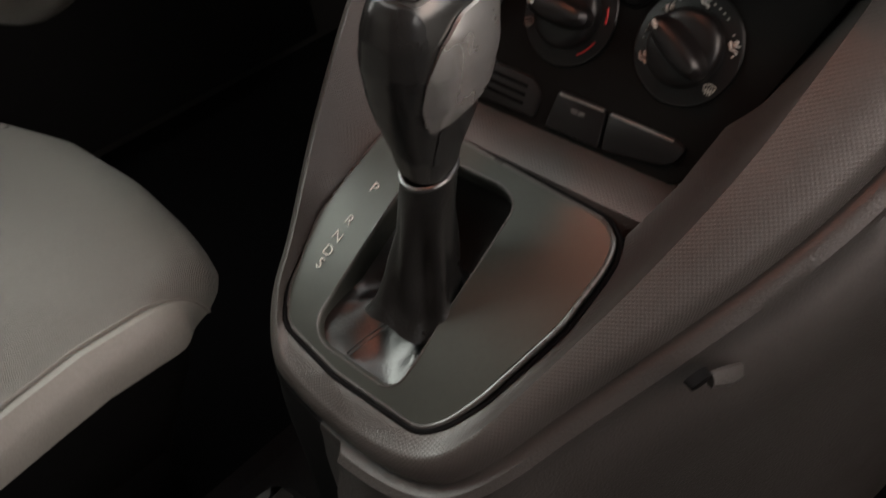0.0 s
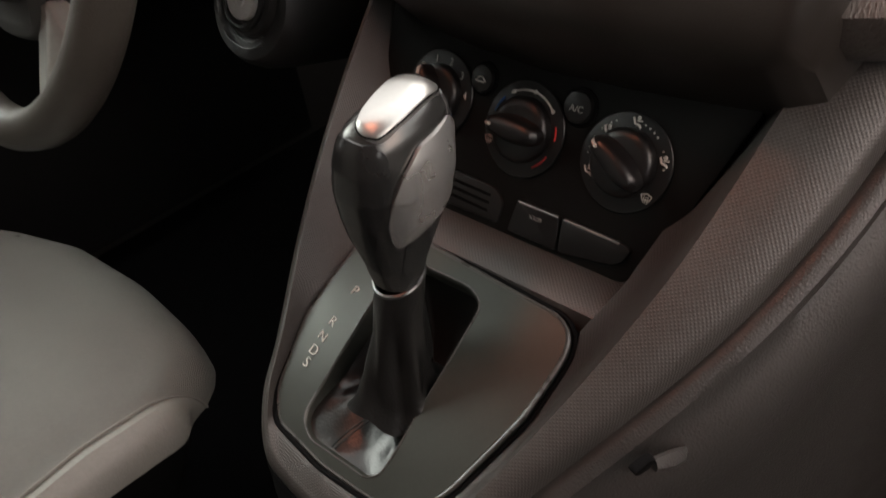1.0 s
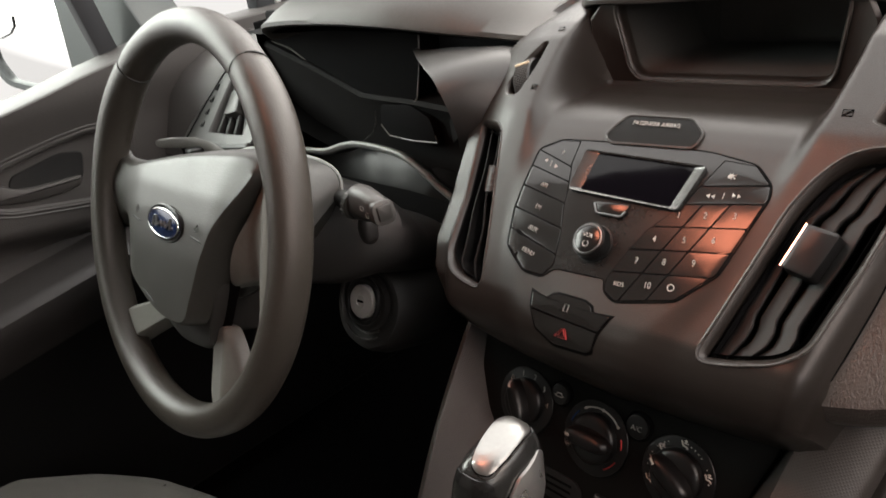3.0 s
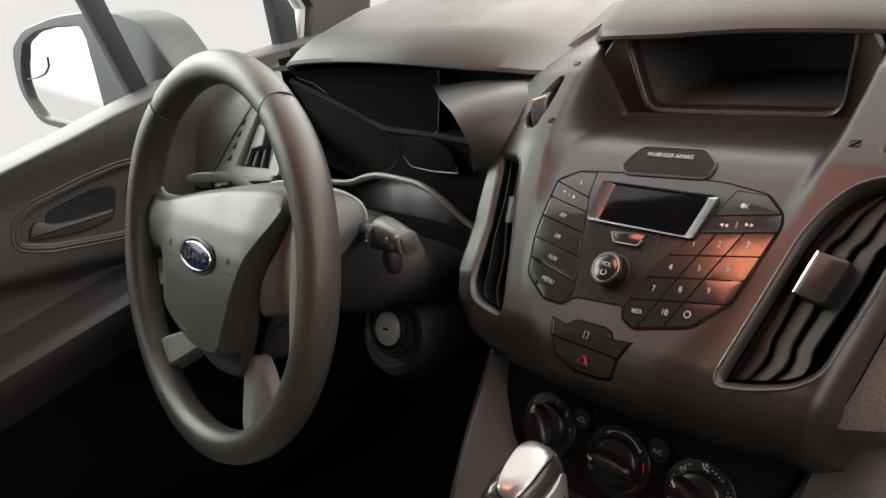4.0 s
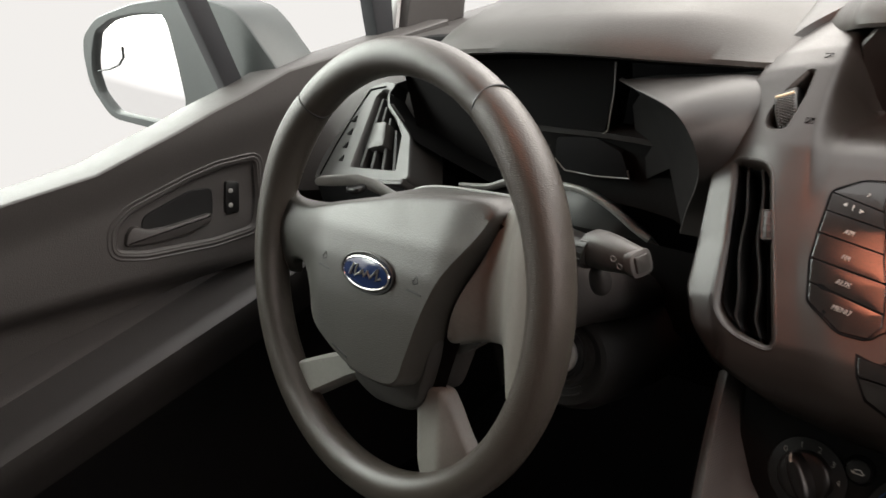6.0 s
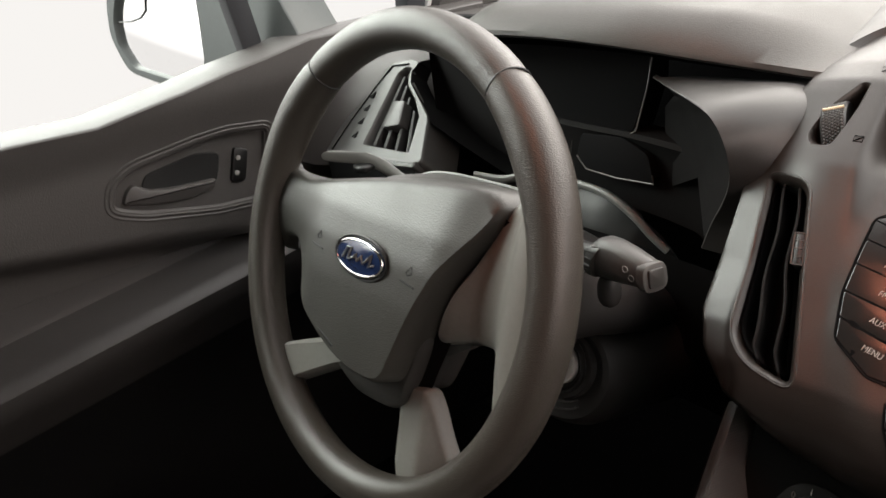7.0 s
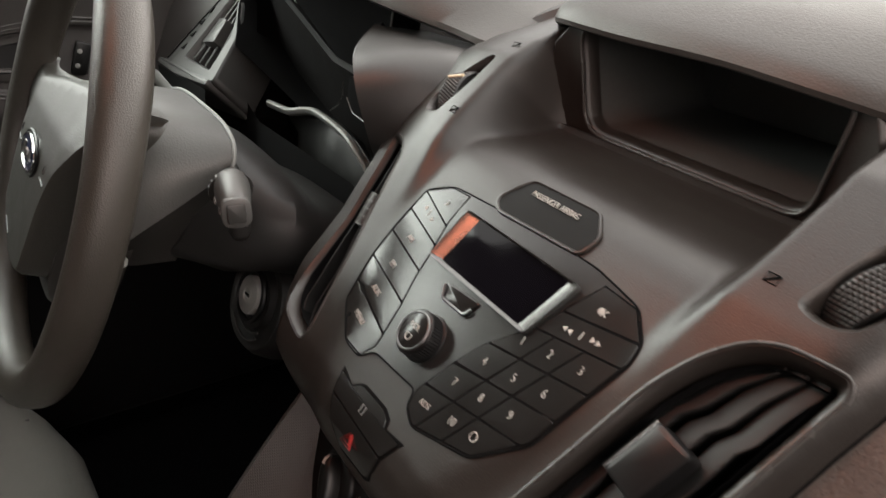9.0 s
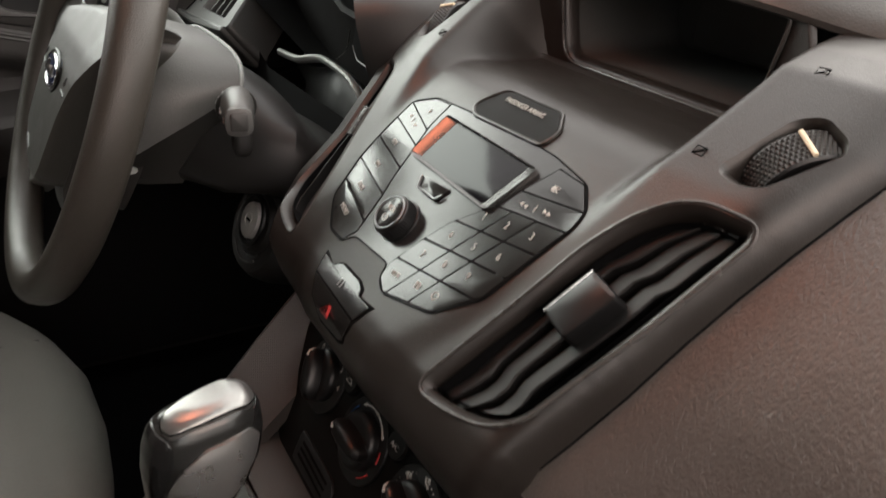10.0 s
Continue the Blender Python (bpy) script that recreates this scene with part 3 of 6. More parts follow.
# open tray over the radio, under the brow
def tray():
    mouth = fillet([(-0.074, 0.7005), (0.080, 0.7005), (0.0915, 0.7620), (-0.0875, 0.7620)], 0.013, 5)
    rings = [[V(x, 0.484, z) for x, z in mouth], [V(x * 0.985, 0.492, 0.702 + (z - 0.7) * 0.98) for x, z in mouth], [V(x * 0.90 + 0.004, 0.575, 0.706 + (z - 0.7) * 0.90) for x, z in mouth]]
    t = part("storage_tray", loft(bmesh.new(), rings, cap0=False), M_BIN, dash, "open black storage tray in the dashboard")
    part("tray_back_plate", prism(fillet([(-0.045, 0.710), (0.068, 0.710), (0.078, 0.768), (-0.040, 0.768)], 0.006), plane((0, 0.572, 0), (1, 0, 0), (0, 0, 1)), 0, 0.004, 0.0015), M_BIN, t)
    part("tray_surround", sheet([(-0.106, 0.692), (0.106, 0.692), (0.107, 0.742), (0.096, 0.7640), (-0.094, 0.7650), (-0.107, 0.748)], [mouth], lambda x, z, d: V(x, 0.4830 - 0.45 * max(0, abs(x) - 0.098) - d, z), 0.008, wall=0.004, hole_wall=0.010, lip=0.0025), M_FASCIA, t)
    part("tray_lip", tube([V(x, 0.4822, z) for x, z in resample(inset(mouth, -0.0012), 0.008)], 0.0011, closed=True), M_RIM, t)


tray()


# padded top: brow over the tray and hood over the instruments
def pad(name, front, prof, label, n=7):
    f = spline(front, n)
    rows = []
    for i, p in enumerate(f):
        u = i / (len(f) - 1)
        rows.append([V(p.x, p.y + dy, p.z + dz) for dy, dz in prof(u, p)])
    return part(name, skin(rows), M_DASH, dash, label)


def brow_prof(u, p):
    k = smooth(-0.175, -0.09, p.x)    # falls away to the crease at the rail
    return [(0.10, 0.012), (0.012, -0.001), (0.004, -0.0005), (0.0008, 0.001), (0.0, 0.004), (0.0025, 0.0085), (0.008, 0.0135), (0.016, 0.0175), (0.030, 0.019 + 0.007 * k), (0.07, 0.020 + 0.016 * k), (0.15, 0.018 + 0.028 * k), (0.30, 0.012 + 0.033 * k), (0.50, 0.02), (0.56, 0.0)]


pad("brow", [(-0.175, 0.545, 0.7300), (-0.150, 0.520, 0.7440), (-0.125, 0.494, 0.7545), (-0.105, 0.479, 0.7598), (-0.05, 0.474, 0.7600), (0.02, 0.474, 0.7605), (0.08, 0.476, 0.7570), (0.13, 0.490, 0.7500), (0.20, 0.505, 0.745), (0.35, 0.525, 0.740), (0.85, 0.60, 0.72)], brow_prof, "grained grey brow over the tray")


def hood_prof(u, p):
    # the front face leans back up to a soft crease, then the top runs to the windscreen
    face = lerp([(0.0, 0.004), (0.12, 0.012), (0.45, 0.020), (0.62, 0.028), (0.85, 0.016), (1.0, 0.006)], u)
    run = lerp([(0.0, 0.012), (0.2, 0.020), (0.5, 0.018), (1.0, 0.05)], u)
    top = lerp([(0.0, 0.006), (0.05, 0.022), (0.15, 0.034), (0.5, 0.042), (0.75, 0.036), (1.0, 0.014)], u)
    return [(0.10, -0.004), (0.014, -0.004), (0.004, -0.003), (0.0, 0.0), (0.001, 0.004), (run * 0.5, face * 0.6), (run, face), (run + 0.02, face + (top - face) * 0.35), (0.11, top), (0.22, top + 0.006), (0.40, top * 0.6), (0.55, -0.01)]


pad("instrument_hood", [(-0.520, 0.425, 0.750), (-0.505, 0.408, 0.763), (-0.467, 0.402, 0.7690), (-0.39, 0.414, 0.7665), (-0.315, 0.4265, 0.7590), (-0.25, 0.445, 0.7480), (-0.205, 0.462, 0.7395), (-0.168, 0.468, 0.7350), (-0.130, 0.485, 0.7300)], hood_prof, "grained grey hood over the instruments", 6)

# smooth flank between the crease of the rail and the hood
CREASE = spline([(-0.164, 0.456, 0.7270), (-0.1725, 0.478, 0.7385), (-0.172, 0.508, 0.7500), (-0.150, 0.530, 0.7630), (-0.105, 0.545, 0.7800), (-0.05, 0.56, 0.790)], 5)
OUTER_F = spline([(-0.166, 0.455, 0.7240), (-0.180, 0.483, 0.7355), (-0.190, 0.525, 0.7470), (-0.203, 0.570, 0.7490), (-0.235, 0.640, 0.748), (-0.28, 0.72, 0.742)], 5)
rows = []
for a, b in zip(CREASE, OUTER_F):
    up = V(0, -0.25, 1) * (0.06 * (b - a).length)
    rows.append([a + V(0.030, 0.004, -0.012), a + V(0.004, -0.001, -0.0035), a] + [a.lerp(b, t) + up * math.sin(math.pi * t) for t in (0.12, 0.3, 0.5, 0.7, 0.9)] + [b, b + V(-0.006, 0.004, -0.008), b + V(-0.012, 0.006, -0.03)])
part("rail_flank", skin(rows), M_CHEEK, dash, "smooth grey flank of the rail")

# low left shoulder of the dashboard up to the windscreen pillar
part("left_shoulder", skin([[V(x, y, z) for x, y, z in row] for row in (
    [(-0.90, 0.36, 0.60), (-0.90, 0.395, 0.680), (-0.90, 0.420, 0.705), (-0.90, 0.46, 0.722), (-0.90, 0.62, 0.745), (-0.90, 0.95, 0.74)],
    [(-0.77, 0.37, 0.60), (-0.77, 0.405, 0.680), (-0.77, 0.428, 0.704), (-0.77, 0.465, 0.722), (-0.77, 0.62, 0.748), (-0.77, 0.95, 0.74)],
    [(-0.70, 0.40, 0.60), (-0.70, 0.435, 0.680), (-0.70, 0.455, 0.706), (-0.70, 0.485, 0.724), (-0.70, 0.62, 0.750), (-0.70, 0.95, 0.74)],
    [(-0.61, 0.45, 0.60), (-0.61, 0.475, 0.690), (-0.61, 0.490, 0.718), (-0.61, 0.510, 0.735), (-0.61, 0.62, 0.752), (-0.61, 0.95, 0.74)],
    [(-0.53, 0.60, 0.62), (-0.53, 0.60, 0.710), (-0.53, 0.60, 0.730), (-0.53, 0.605, 0.740), (-0.51, 0.62, 0.752), (-0.50, 0.95, 0.74)])]), M_DOOR, dash)

# grey cheek between the instruments and the fascia; its free edge sweeps round the instruments
EDGE_C = spline([(-0.300, 0.449, 0.7300), (-0.262, 0.420, 0.7300), (-0.230, 0.398, 0.7290), (-0.206, 0.385, 0.7240), (-0.1925, 0.380, 0.711), (-0.188, 0.382, 0.693), (-0.191, 0.388, 0.674), (-0.202, 0.398, 0.654), (-0.219, 0.412, 0.630), (-0.236, 0.425, 0.60)], 6)
EDGE_T = spline([(-0.300, 0.450, 0.7310), (-0.265, 0.451, 0.7315), (-0.225, 0.454, 0.7320), (-0.180, 0.458, 0.7320), (-0.155, 0.452, 0.722), (-0.145, 0.440, 0.700), (-0.140, 0.430, 0.678), (-0.140, 0.425, 0.655), (-0.145, 0.43, 0.632), (-0.15, 0.43, 0.60)], 6)
rows, inner = [], []
for a, b in zip(EDGE_C, EDGE_T):
    n = V(0, -0.9, 0.4) * (0.10 * (b - a).length)
    rows.append([a + V(-0.004, 0.010, 0.0005), a + V(-0.0012, 0.0016, 0.0008), a] + [a.lerp(b, t) + n * math.sin(math.pi * t) for t in (0.04, 0.2, 0.4, 0.6, 0.8, 1.0)] + [b + V(0, 0.006, -0.002), b + V(0.005, 0.05, -0.01)])
    inner.append([a + V(-0.004, 0.010, 0.0005), a.lerp(V(-0.318, 0.475, 0.69), 0.5) + V(0.012, 0.012, 0), V(-0.318, 0.490, 0.64 + 0.6 * (a.z - 0.64))])
part("cheek", skin(rows), M_CHEEK, dash, "satin grey cheek beside the instruments")
part("cheek_inside", skin(inner), M_CLUSTER, dash)
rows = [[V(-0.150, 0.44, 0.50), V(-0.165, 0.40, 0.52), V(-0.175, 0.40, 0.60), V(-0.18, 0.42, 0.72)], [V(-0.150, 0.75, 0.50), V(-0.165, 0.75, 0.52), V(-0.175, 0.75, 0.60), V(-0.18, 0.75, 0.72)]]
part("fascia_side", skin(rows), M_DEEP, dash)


# passenger side, from the fascia's seam to the door
def passenger_panel():
    reach = (0.0, 0.004, 0.02, 0.05, 0.10, 0.18, 0.30, 0.45, 0.70)
    foot = (V(0.126, 0.400, 0.540), V(0.134, 0.362, 0.543), V(0.140, 0.338, 0.548), V(0.144, 0.322, 0.556), V(0.1465, 0.311, 0.567), V(0.148, 0.305, 0.581))
    seam = [(0.1500, -0.0430, -0.0005), (0.1535, -0.0265, 0.0), (0.1590, 0.0028, 0.0), (0.1635, 0.0333, 0.0), (0.1690, 0.0611, 0.0), (0.1750, 0.0877, 0.0), (0.1798, 0.1145, 0.0), (0.1832, 0.1317, 0.0), (0.185, 0.155, 0.0), (0.171, 0.188, 0.0), (0.141, 0.214, 0.0)]

    def run(p, steep):
        return [p + V(t, 0.16 * t + 0.10 * t * t + 0.030 * steep * smooth(0.0, 0.09, t), 0.05 * t - 0.12 * t * t) for t in reach]
    rows = [run(p, 1.0) for p in foot]
    for x, s, d in seam:
        rows.append(run(fas(x, s, d - 0.0012), smooth(0.03, -0.05, s)))
    part("panel_gap", tube([fas(x, q, d - 0.0009) for x, q, d in seam], 0.0006, 6), M_DEEP, dash)
    part("passenger_panel", skin(rows), M_GRAIN, dash, "leather-grained grey passenger side panel")
    # the face turned down is near black, shade put into its colour
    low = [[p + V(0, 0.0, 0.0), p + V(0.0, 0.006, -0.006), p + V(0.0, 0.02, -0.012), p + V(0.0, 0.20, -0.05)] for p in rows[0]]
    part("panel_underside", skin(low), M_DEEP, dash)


passenger_panel()


# instrument cluster in its dark well
cluster = thing("instrument_cluster", "black unlit instrument cluster under the dashboard hood", "instrument cluster")
CL = plane((0, 0.4065, 0), (1, 0, 0), (0, 0.10, 1))
part("lens", prism(fillet([(-0.620, 0.738), (-0.535, 0.712), (-0.433, 0.677), (-0.342, 0.675), (-0.327, 0.725), (-0.33, 0.775), (-0.62, 0.775)], 0.006), CL, -0.03, -0.001, 0.001), M_LENS, cluster, "dark glossy lens")
# pale bead paints the light caught along the lens's lower edge
part("lens_edge_glint", tube([CL @ V(x, y, 0) for x, y in ((-0.615, 0.737), (-0.575, 0.729), (-0.535, 0.711), (-0.48, 0.690), (-0.436, 0.6755), (-0.425, 0.6745), (-0.345, 0.6725), (-0.338, 0.677), (-0.328, 0.715), (-0.324, 0.745))], 0.0009, 6), M_SPOKE, cluster)
rows = []
for x in np.linspace(-0.62, -0.22, 14):
    zt = lerp([(-0.62, 0.735), (-0.535, 0.709), (-0.433, 0.674), (-0.34, 0.671), (-0.22, 0.66)], x)
    zb = lerp([(-0.62, 0.60), (-0.448, 0.621), (-0.35, 0.651), (-0.285, 0.644), (-0.22, 0.60)], x)
    rows.append([V(x, 0.50, zt + 0.002), V(x, 0.474, zt), V(x, 0.470, zt - 0.004)] + [V(x, 0.470 + 0.012 * t, zt + (zb - zt) * t) for t in (0.2, 0.5, 0.8, 1.0)] + [V(x, 0.486, zb - 0.06)])
part("bezel", skin(rows), M_CLUSTER, cluster)
DISP = fillet([(-0.403, 0.6634), (-0.3523, 0.6660), (-0.3237, 0.6526), (-0.3177, 0.6258), (-0.361, 0.6244), (-0.3983, 0.6273), (-0.4097, 0.640)], 0.005)
FACE = plane((0, 0.478, 0), (1, 0, 0), (0, 0, 1))
part("trip_display", prism(DISP, FACE, -0.01, 0.006, 0.001), M_LENS, cluster, "dark trip display")
part("display_edge", tube([FACE @ V(x, z, 0.006) for x, z in ((-0.4097, 0.640), (-0.3983, 0.6273), (-0.361, 0.6244), (-0.3177, 0.6258), (-0.319, 0.634))], 0.0008, 6), M_SPOKE, cluster)
part("dial_edge", tube([FACE @ V(x, z, 0.008) for x, z in ((-0.4486, 0.6168), (-0.4277, 0.6278), (-0.416, 0.642), (-0.413, 0.655))], 0.0007, 6), M_RIM, cluster)
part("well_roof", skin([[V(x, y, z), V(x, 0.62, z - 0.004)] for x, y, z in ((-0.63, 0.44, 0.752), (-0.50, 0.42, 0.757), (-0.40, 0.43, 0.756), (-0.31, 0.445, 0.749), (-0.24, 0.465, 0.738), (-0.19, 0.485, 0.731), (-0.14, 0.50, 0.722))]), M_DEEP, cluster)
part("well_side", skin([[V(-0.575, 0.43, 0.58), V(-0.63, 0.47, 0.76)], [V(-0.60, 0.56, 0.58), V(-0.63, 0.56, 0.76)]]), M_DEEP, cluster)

# column opening: a grey arch with a dark gaiter under it
arch = [(-0.520, 0.430, 0.612), (-0.485, 0.438, 0.611), (-0.462, 0.446, 0.6165), (-0.440, 0.449, 0.6205), (-0.415, 0.448, 0.6220), (-0.390, 0.448, 0.6210), (-0.362, 0.447, 0.6190), (-0.343, 0.446, 0.6145), (-0.328, 0.447, 0.6060), (-0.316, 0.449, 0.596), (-0.305, 0.452, 0.584), (-0.290, 0.455, 0.572)]
part("column_arch", tube(spline(arch, 5), 0.0038, 10, flat=1.5), M_ARCH, dash, "grey arch trim over the steering column")
rows = []
for k in range(13):
    p = spline(arch, 5)[int(k * 55 / 12)]
    rows.append([p + V(0, 0.004, 0.003), p + V(0.0, 0.016, -0.010 + 0.004 * math.sin(3 * k)), V(-0.38 + (p.x + 0.38) * 0.85, 0.452, p.z - 0.030 + 0.006 * math.sin(2.1 * k)), V(-0.38 + (p.x + 0.38) * 0.7, 0.44, 0.54)])
part("column_gaiter", skin(rows), M_GAITER, dash)
# knee panel coloured near black for the shade under the dash
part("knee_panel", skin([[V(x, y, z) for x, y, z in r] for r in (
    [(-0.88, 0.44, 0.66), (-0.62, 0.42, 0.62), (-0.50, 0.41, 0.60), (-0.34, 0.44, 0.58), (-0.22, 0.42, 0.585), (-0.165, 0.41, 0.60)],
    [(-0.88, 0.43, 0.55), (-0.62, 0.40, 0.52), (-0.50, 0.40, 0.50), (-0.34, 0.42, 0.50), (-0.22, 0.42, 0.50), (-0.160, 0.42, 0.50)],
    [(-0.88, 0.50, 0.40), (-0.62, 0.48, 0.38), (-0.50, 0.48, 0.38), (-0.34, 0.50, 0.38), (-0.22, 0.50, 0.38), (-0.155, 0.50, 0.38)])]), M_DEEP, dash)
part("glovebox", box(0.20, 0.84, 0.46, 0.90, 0.28, 0.54, 0.02), M_DASH, dash)


# driver's outer vent on the left shoulder
DV = plane((-0.6656, 0.409, 0.6685), (1, 0.03, 0), (0, 0.74, 0.67)) @ Matrix.Scale(1.17, 4)
side_vent = thing("side_air_vent", "grey framed air vent at the dashboard end", "air vent")
DVO = fillet([(-0.064, -0.050), (-0.066, -0.026), (-0.040, 0.056), (0.000, 0.068), (0.018, 0.066), (0.0152, 0.0536), (0.0230, 0.0406), (0.0456, 0.0261), (0.076, 0.006), (0.100, -0.040), (0.070, -0.048)], 0.006)
DVI = fillet([(0.004, -0.036), (-0.006, 0.050), (0.001, 0.0590), (0.0125, 0.0590), (0.0130, 0.0525), (0.0205, 0.0392), (0.0430, 0.0247), (0.064, 0.0060), (0.078, -0.034)], 0.003)
part("frame", sheet(DVO, [DVI], lambda x, y, d: DV @ V(x, y, d - 0.22 * max(0, -x - 0.02)), 0.01, wall=0.05, hole_wall=0.02, lip=0.003), M_VENT, side_vent)
part("inner_line", tube([DV @ V(x, y, 0.0004 - 0.22 * max(0, -x - 0.02)) for x, y in ((-0.050, -0.046), (-0.044, -0.010), (-0.032, 0.030), (-0.020, 0.058), (0.004, 0.062))], 0.0012), M_DEEP, side_vent)
part("well", prism(inset(DVI, -0.003), DV, -0.03, -0.018, 0.001), M_DEEP, side_vent)
for k in range(4):
    a, b = ((0.000, 0.050), (0.0115, 0.040), (0.0260, 0.0270), (0.0440, 0.0130))[k], (0.014 + 0.018 * k, -0.032)
    part("slat", prism(fillet([a, (a[0] + 0.004, a[1]), (b[0] + 0.005, b[1]), b], 0.001), DV, -0.018, -0.004, 0.001), M_SLAT, side_vent)
part("adjuster_tab", prism(fillet([(0.0225, -0.014), (0.016, 0.017), (0.034, 0.019), (0.046, -0.008)], 0.003), DV, -0.01, 0.003, 0.002), M_TAB, side_vent)
for k in range(4):
    part("notch", prism(fillet([(-0.020 - 0.003 * k, -0.030 + 0.016 * k), (-0.012 - 0.003 * k, -0.030 + 0.016 * k), (-0.014 - 0.003 * k, -0.022 + 0.016 * k)], 0.001), DV, -0.002, 0.0008, 0.0003), M_DEEP, side_vent)
part("sill", prism(fillet([(-0.046, -0.049), (0.02, -0.046), (0.098, -0.040), (0.098, -0.048), (0.02, -0.056), (-0.044, -0.056)], 0.003), DV, -0.05, 0.003, 0.003), M_VENT, side_vent)
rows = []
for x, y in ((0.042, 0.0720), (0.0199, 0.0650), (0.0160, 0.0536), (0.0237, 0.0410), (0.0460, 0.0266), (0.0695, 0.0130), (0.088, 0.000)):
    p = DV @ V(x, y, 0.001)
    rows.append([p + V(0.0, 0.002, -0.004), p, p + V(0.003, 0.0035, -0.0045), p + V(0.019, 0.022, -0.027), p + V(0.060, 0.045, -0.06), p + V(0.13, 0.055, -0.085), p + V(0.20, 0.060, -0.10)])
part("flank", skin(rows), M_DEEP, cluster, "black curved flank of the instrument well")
part("lower_wall", skin([[DV @ V(-0.04, -0.058, 0), DV @ V(-0.03, -0.09, -0.03)], [DV @ V(0.10, -0.05, 0), DV @ V(0.11, -0.09, -0.03)]]), M_DEEP, side_vent)


# ---- radio ----
radio = thing("radio", "black car radio with a small screen, volume knob and number keys", "radio")
RAD = fillet([(-0.0862, 0.0610), (-0.0694, 0.0706), (0.0, 0.0740), (0.0476, 0.0728), (0.0790, 0.0674), (0.0922, 0.055), (0.0940, 0.046), (0.0812, -0.0056), (0.0618, -0.0272), (0.0235, -0.0374), (0.0130, -0.0324),
              (0.0110, -0.0240), (-0.0295, -0.0258), (-0.0369, -0.0340), (-0.0540, -0.0334), (-0.0780, -0.0173), (-0.0846, 0.0105)], 0.004, 3)
OUTER = fillet([(-0.0430, 0.0632), (0.0490, 0.0612), (0.0425, 0.0295), (-0.0425, 0.0318)], 0.0025, 3)
INNER = fillet([(-0.0325, 0.0626), (0.0408, 0.0606), (0.0352, 0.0312), (-0.0335, 0.0334)], 0.0015, 3)
part("faceplate", sheet(RAD, [], lambda x, y, d: fas(x, y, d + 0.0003), 0.006, wall=0.02, hole_wall=0.004, lip=0.0008), M_RADIO, radio)
part("faceplate_edge", tube([fas(x, y, 0.0003) for x, y in resample(inset(RAD, -0.0003), 0.004)], 0.0005, 6, closed=True), M_DEEP, radio)


def tidy(poly, least=0.0016):
    """The outline without points that lie close together."""
    out = []
    for p in poly:
        if not out or math.dist(p, out[-1]) > least:
            out.append(tuple(p))
    while len(out) > 3 and math.dist(out[0], out[-1]) < least:
        out.pop()
    return out


def button(poly, high, gap=0.0003, r=0.0010, deep=0.0014):
    """A cap that follows the fascia's curve: rings drawn in towards its middle."""
    o = fillet(inset(ccw(tidy(poly)), gap), r, 3)
    cx, cy = sum(p[0] for p in o) / len(o), sum(p[1] for p in o) / len(o)
    rings = [[fas(x, y, high - deep) for x, y in o], [fas(x, y, high - 0.00025) for x, y in o]]
    for k in (0.985, 0.965, 0.5, 0.1):
        rings.append([fas(cx + (x - cx) * k, cy + (y - cy) * k, high) for x, y in o])
    return loft(bmesh.new(), rings)


def key(poly, label=""):
    return part("key", button(poly, 0.0007, 0.00042), M_KEY, radio, label)


def on_face(x, y, d=0.0011, turn=0.0):
    return FASCIA @ pose(x, y, fas_lift(x, y) + d, 0, 0, turn)


LB = [(-0.0858, 0.0605), (-0.0694, 0.0698), (-0.0535, 0.0705), (-0.0517, 0.0521), (-0.0452, 0.0324), (-0.0416, 0.0162), (-0.036, 0.0003), (-0.0325, -0.0166), (-0.0314, -0.0240), (-0.0372, -0.0332), (-0.0537, -0.0327), (-0.0774, -0.0170), (-0.0840, 0.0105)]
part("key_bed", sheet(inset(ccw(LB), -0.0002), [], lambda x, y, d: fas(x, y, d + 0.0004), 0.006, wall=0.001, lip=0.0002), M_DEEP, radio)
LROWS = [((-0.086, 0.0599), (-0.0505, 0.0491)), ((-0.0889, 0.047), (-0.0478, 0.0375)), ((-0.086, 0.03), (-0.0414, 0.0207)), ((-0.0828, 0.0115), (-0.0357, 0.0021)), ((-0.0802, -0.0045), (-0.0308, -0.0171))]
for k in range(6):
    p = LB
    if k:
        a, b = LROWS[k - 1]
        p = cut(p, b, a)
    if k < 5:
        a, b = LROWS[k]
        p = cut(p, a, b)
    if len(p) > 2:
        key(p)
for text, x, y in (("AM", -0.0661, 0.0318), ("FM", -0.0631, 0.0146), ("AUX", -0.0596, -0.0022), ("MENU", -0.0560, -0.0192)):
    words(text, on_face(x, y, turn=-11), 0.0054, M_WHITE, radio, "key_lettering", squeeze=0.85)
words("\u266a", on_face(-0.0630, 0.0603), 0.006, M_WHITE, radio, "key_symbol")


def tri(x, y, r, turn, material=None, parent=None):
    return part("key_symbol", prism([(0 + r * math.cos(radians(turn + a)), r * math.sin(radians(turn + a))) for a in (0, 120, 240)], on_face(x, y, 0.0007), 0, 0.0004, 0.0001), material or M_WHITE, parent or radio)


tri(-0.0745, 0.0515, 0.0017, 180)
tri(-0.0640, 0.0478, 0.0017, 0)
part("key_symbol", prism([(-0.0002, -0.002), (0.0002, -0.002), (0.0002, 0.002), (-0.0002, 0.002)], on_face(-0.0693, 0.0497, 0.0007), 0, 0.0004, 0.0001), M_WHITE, radio)

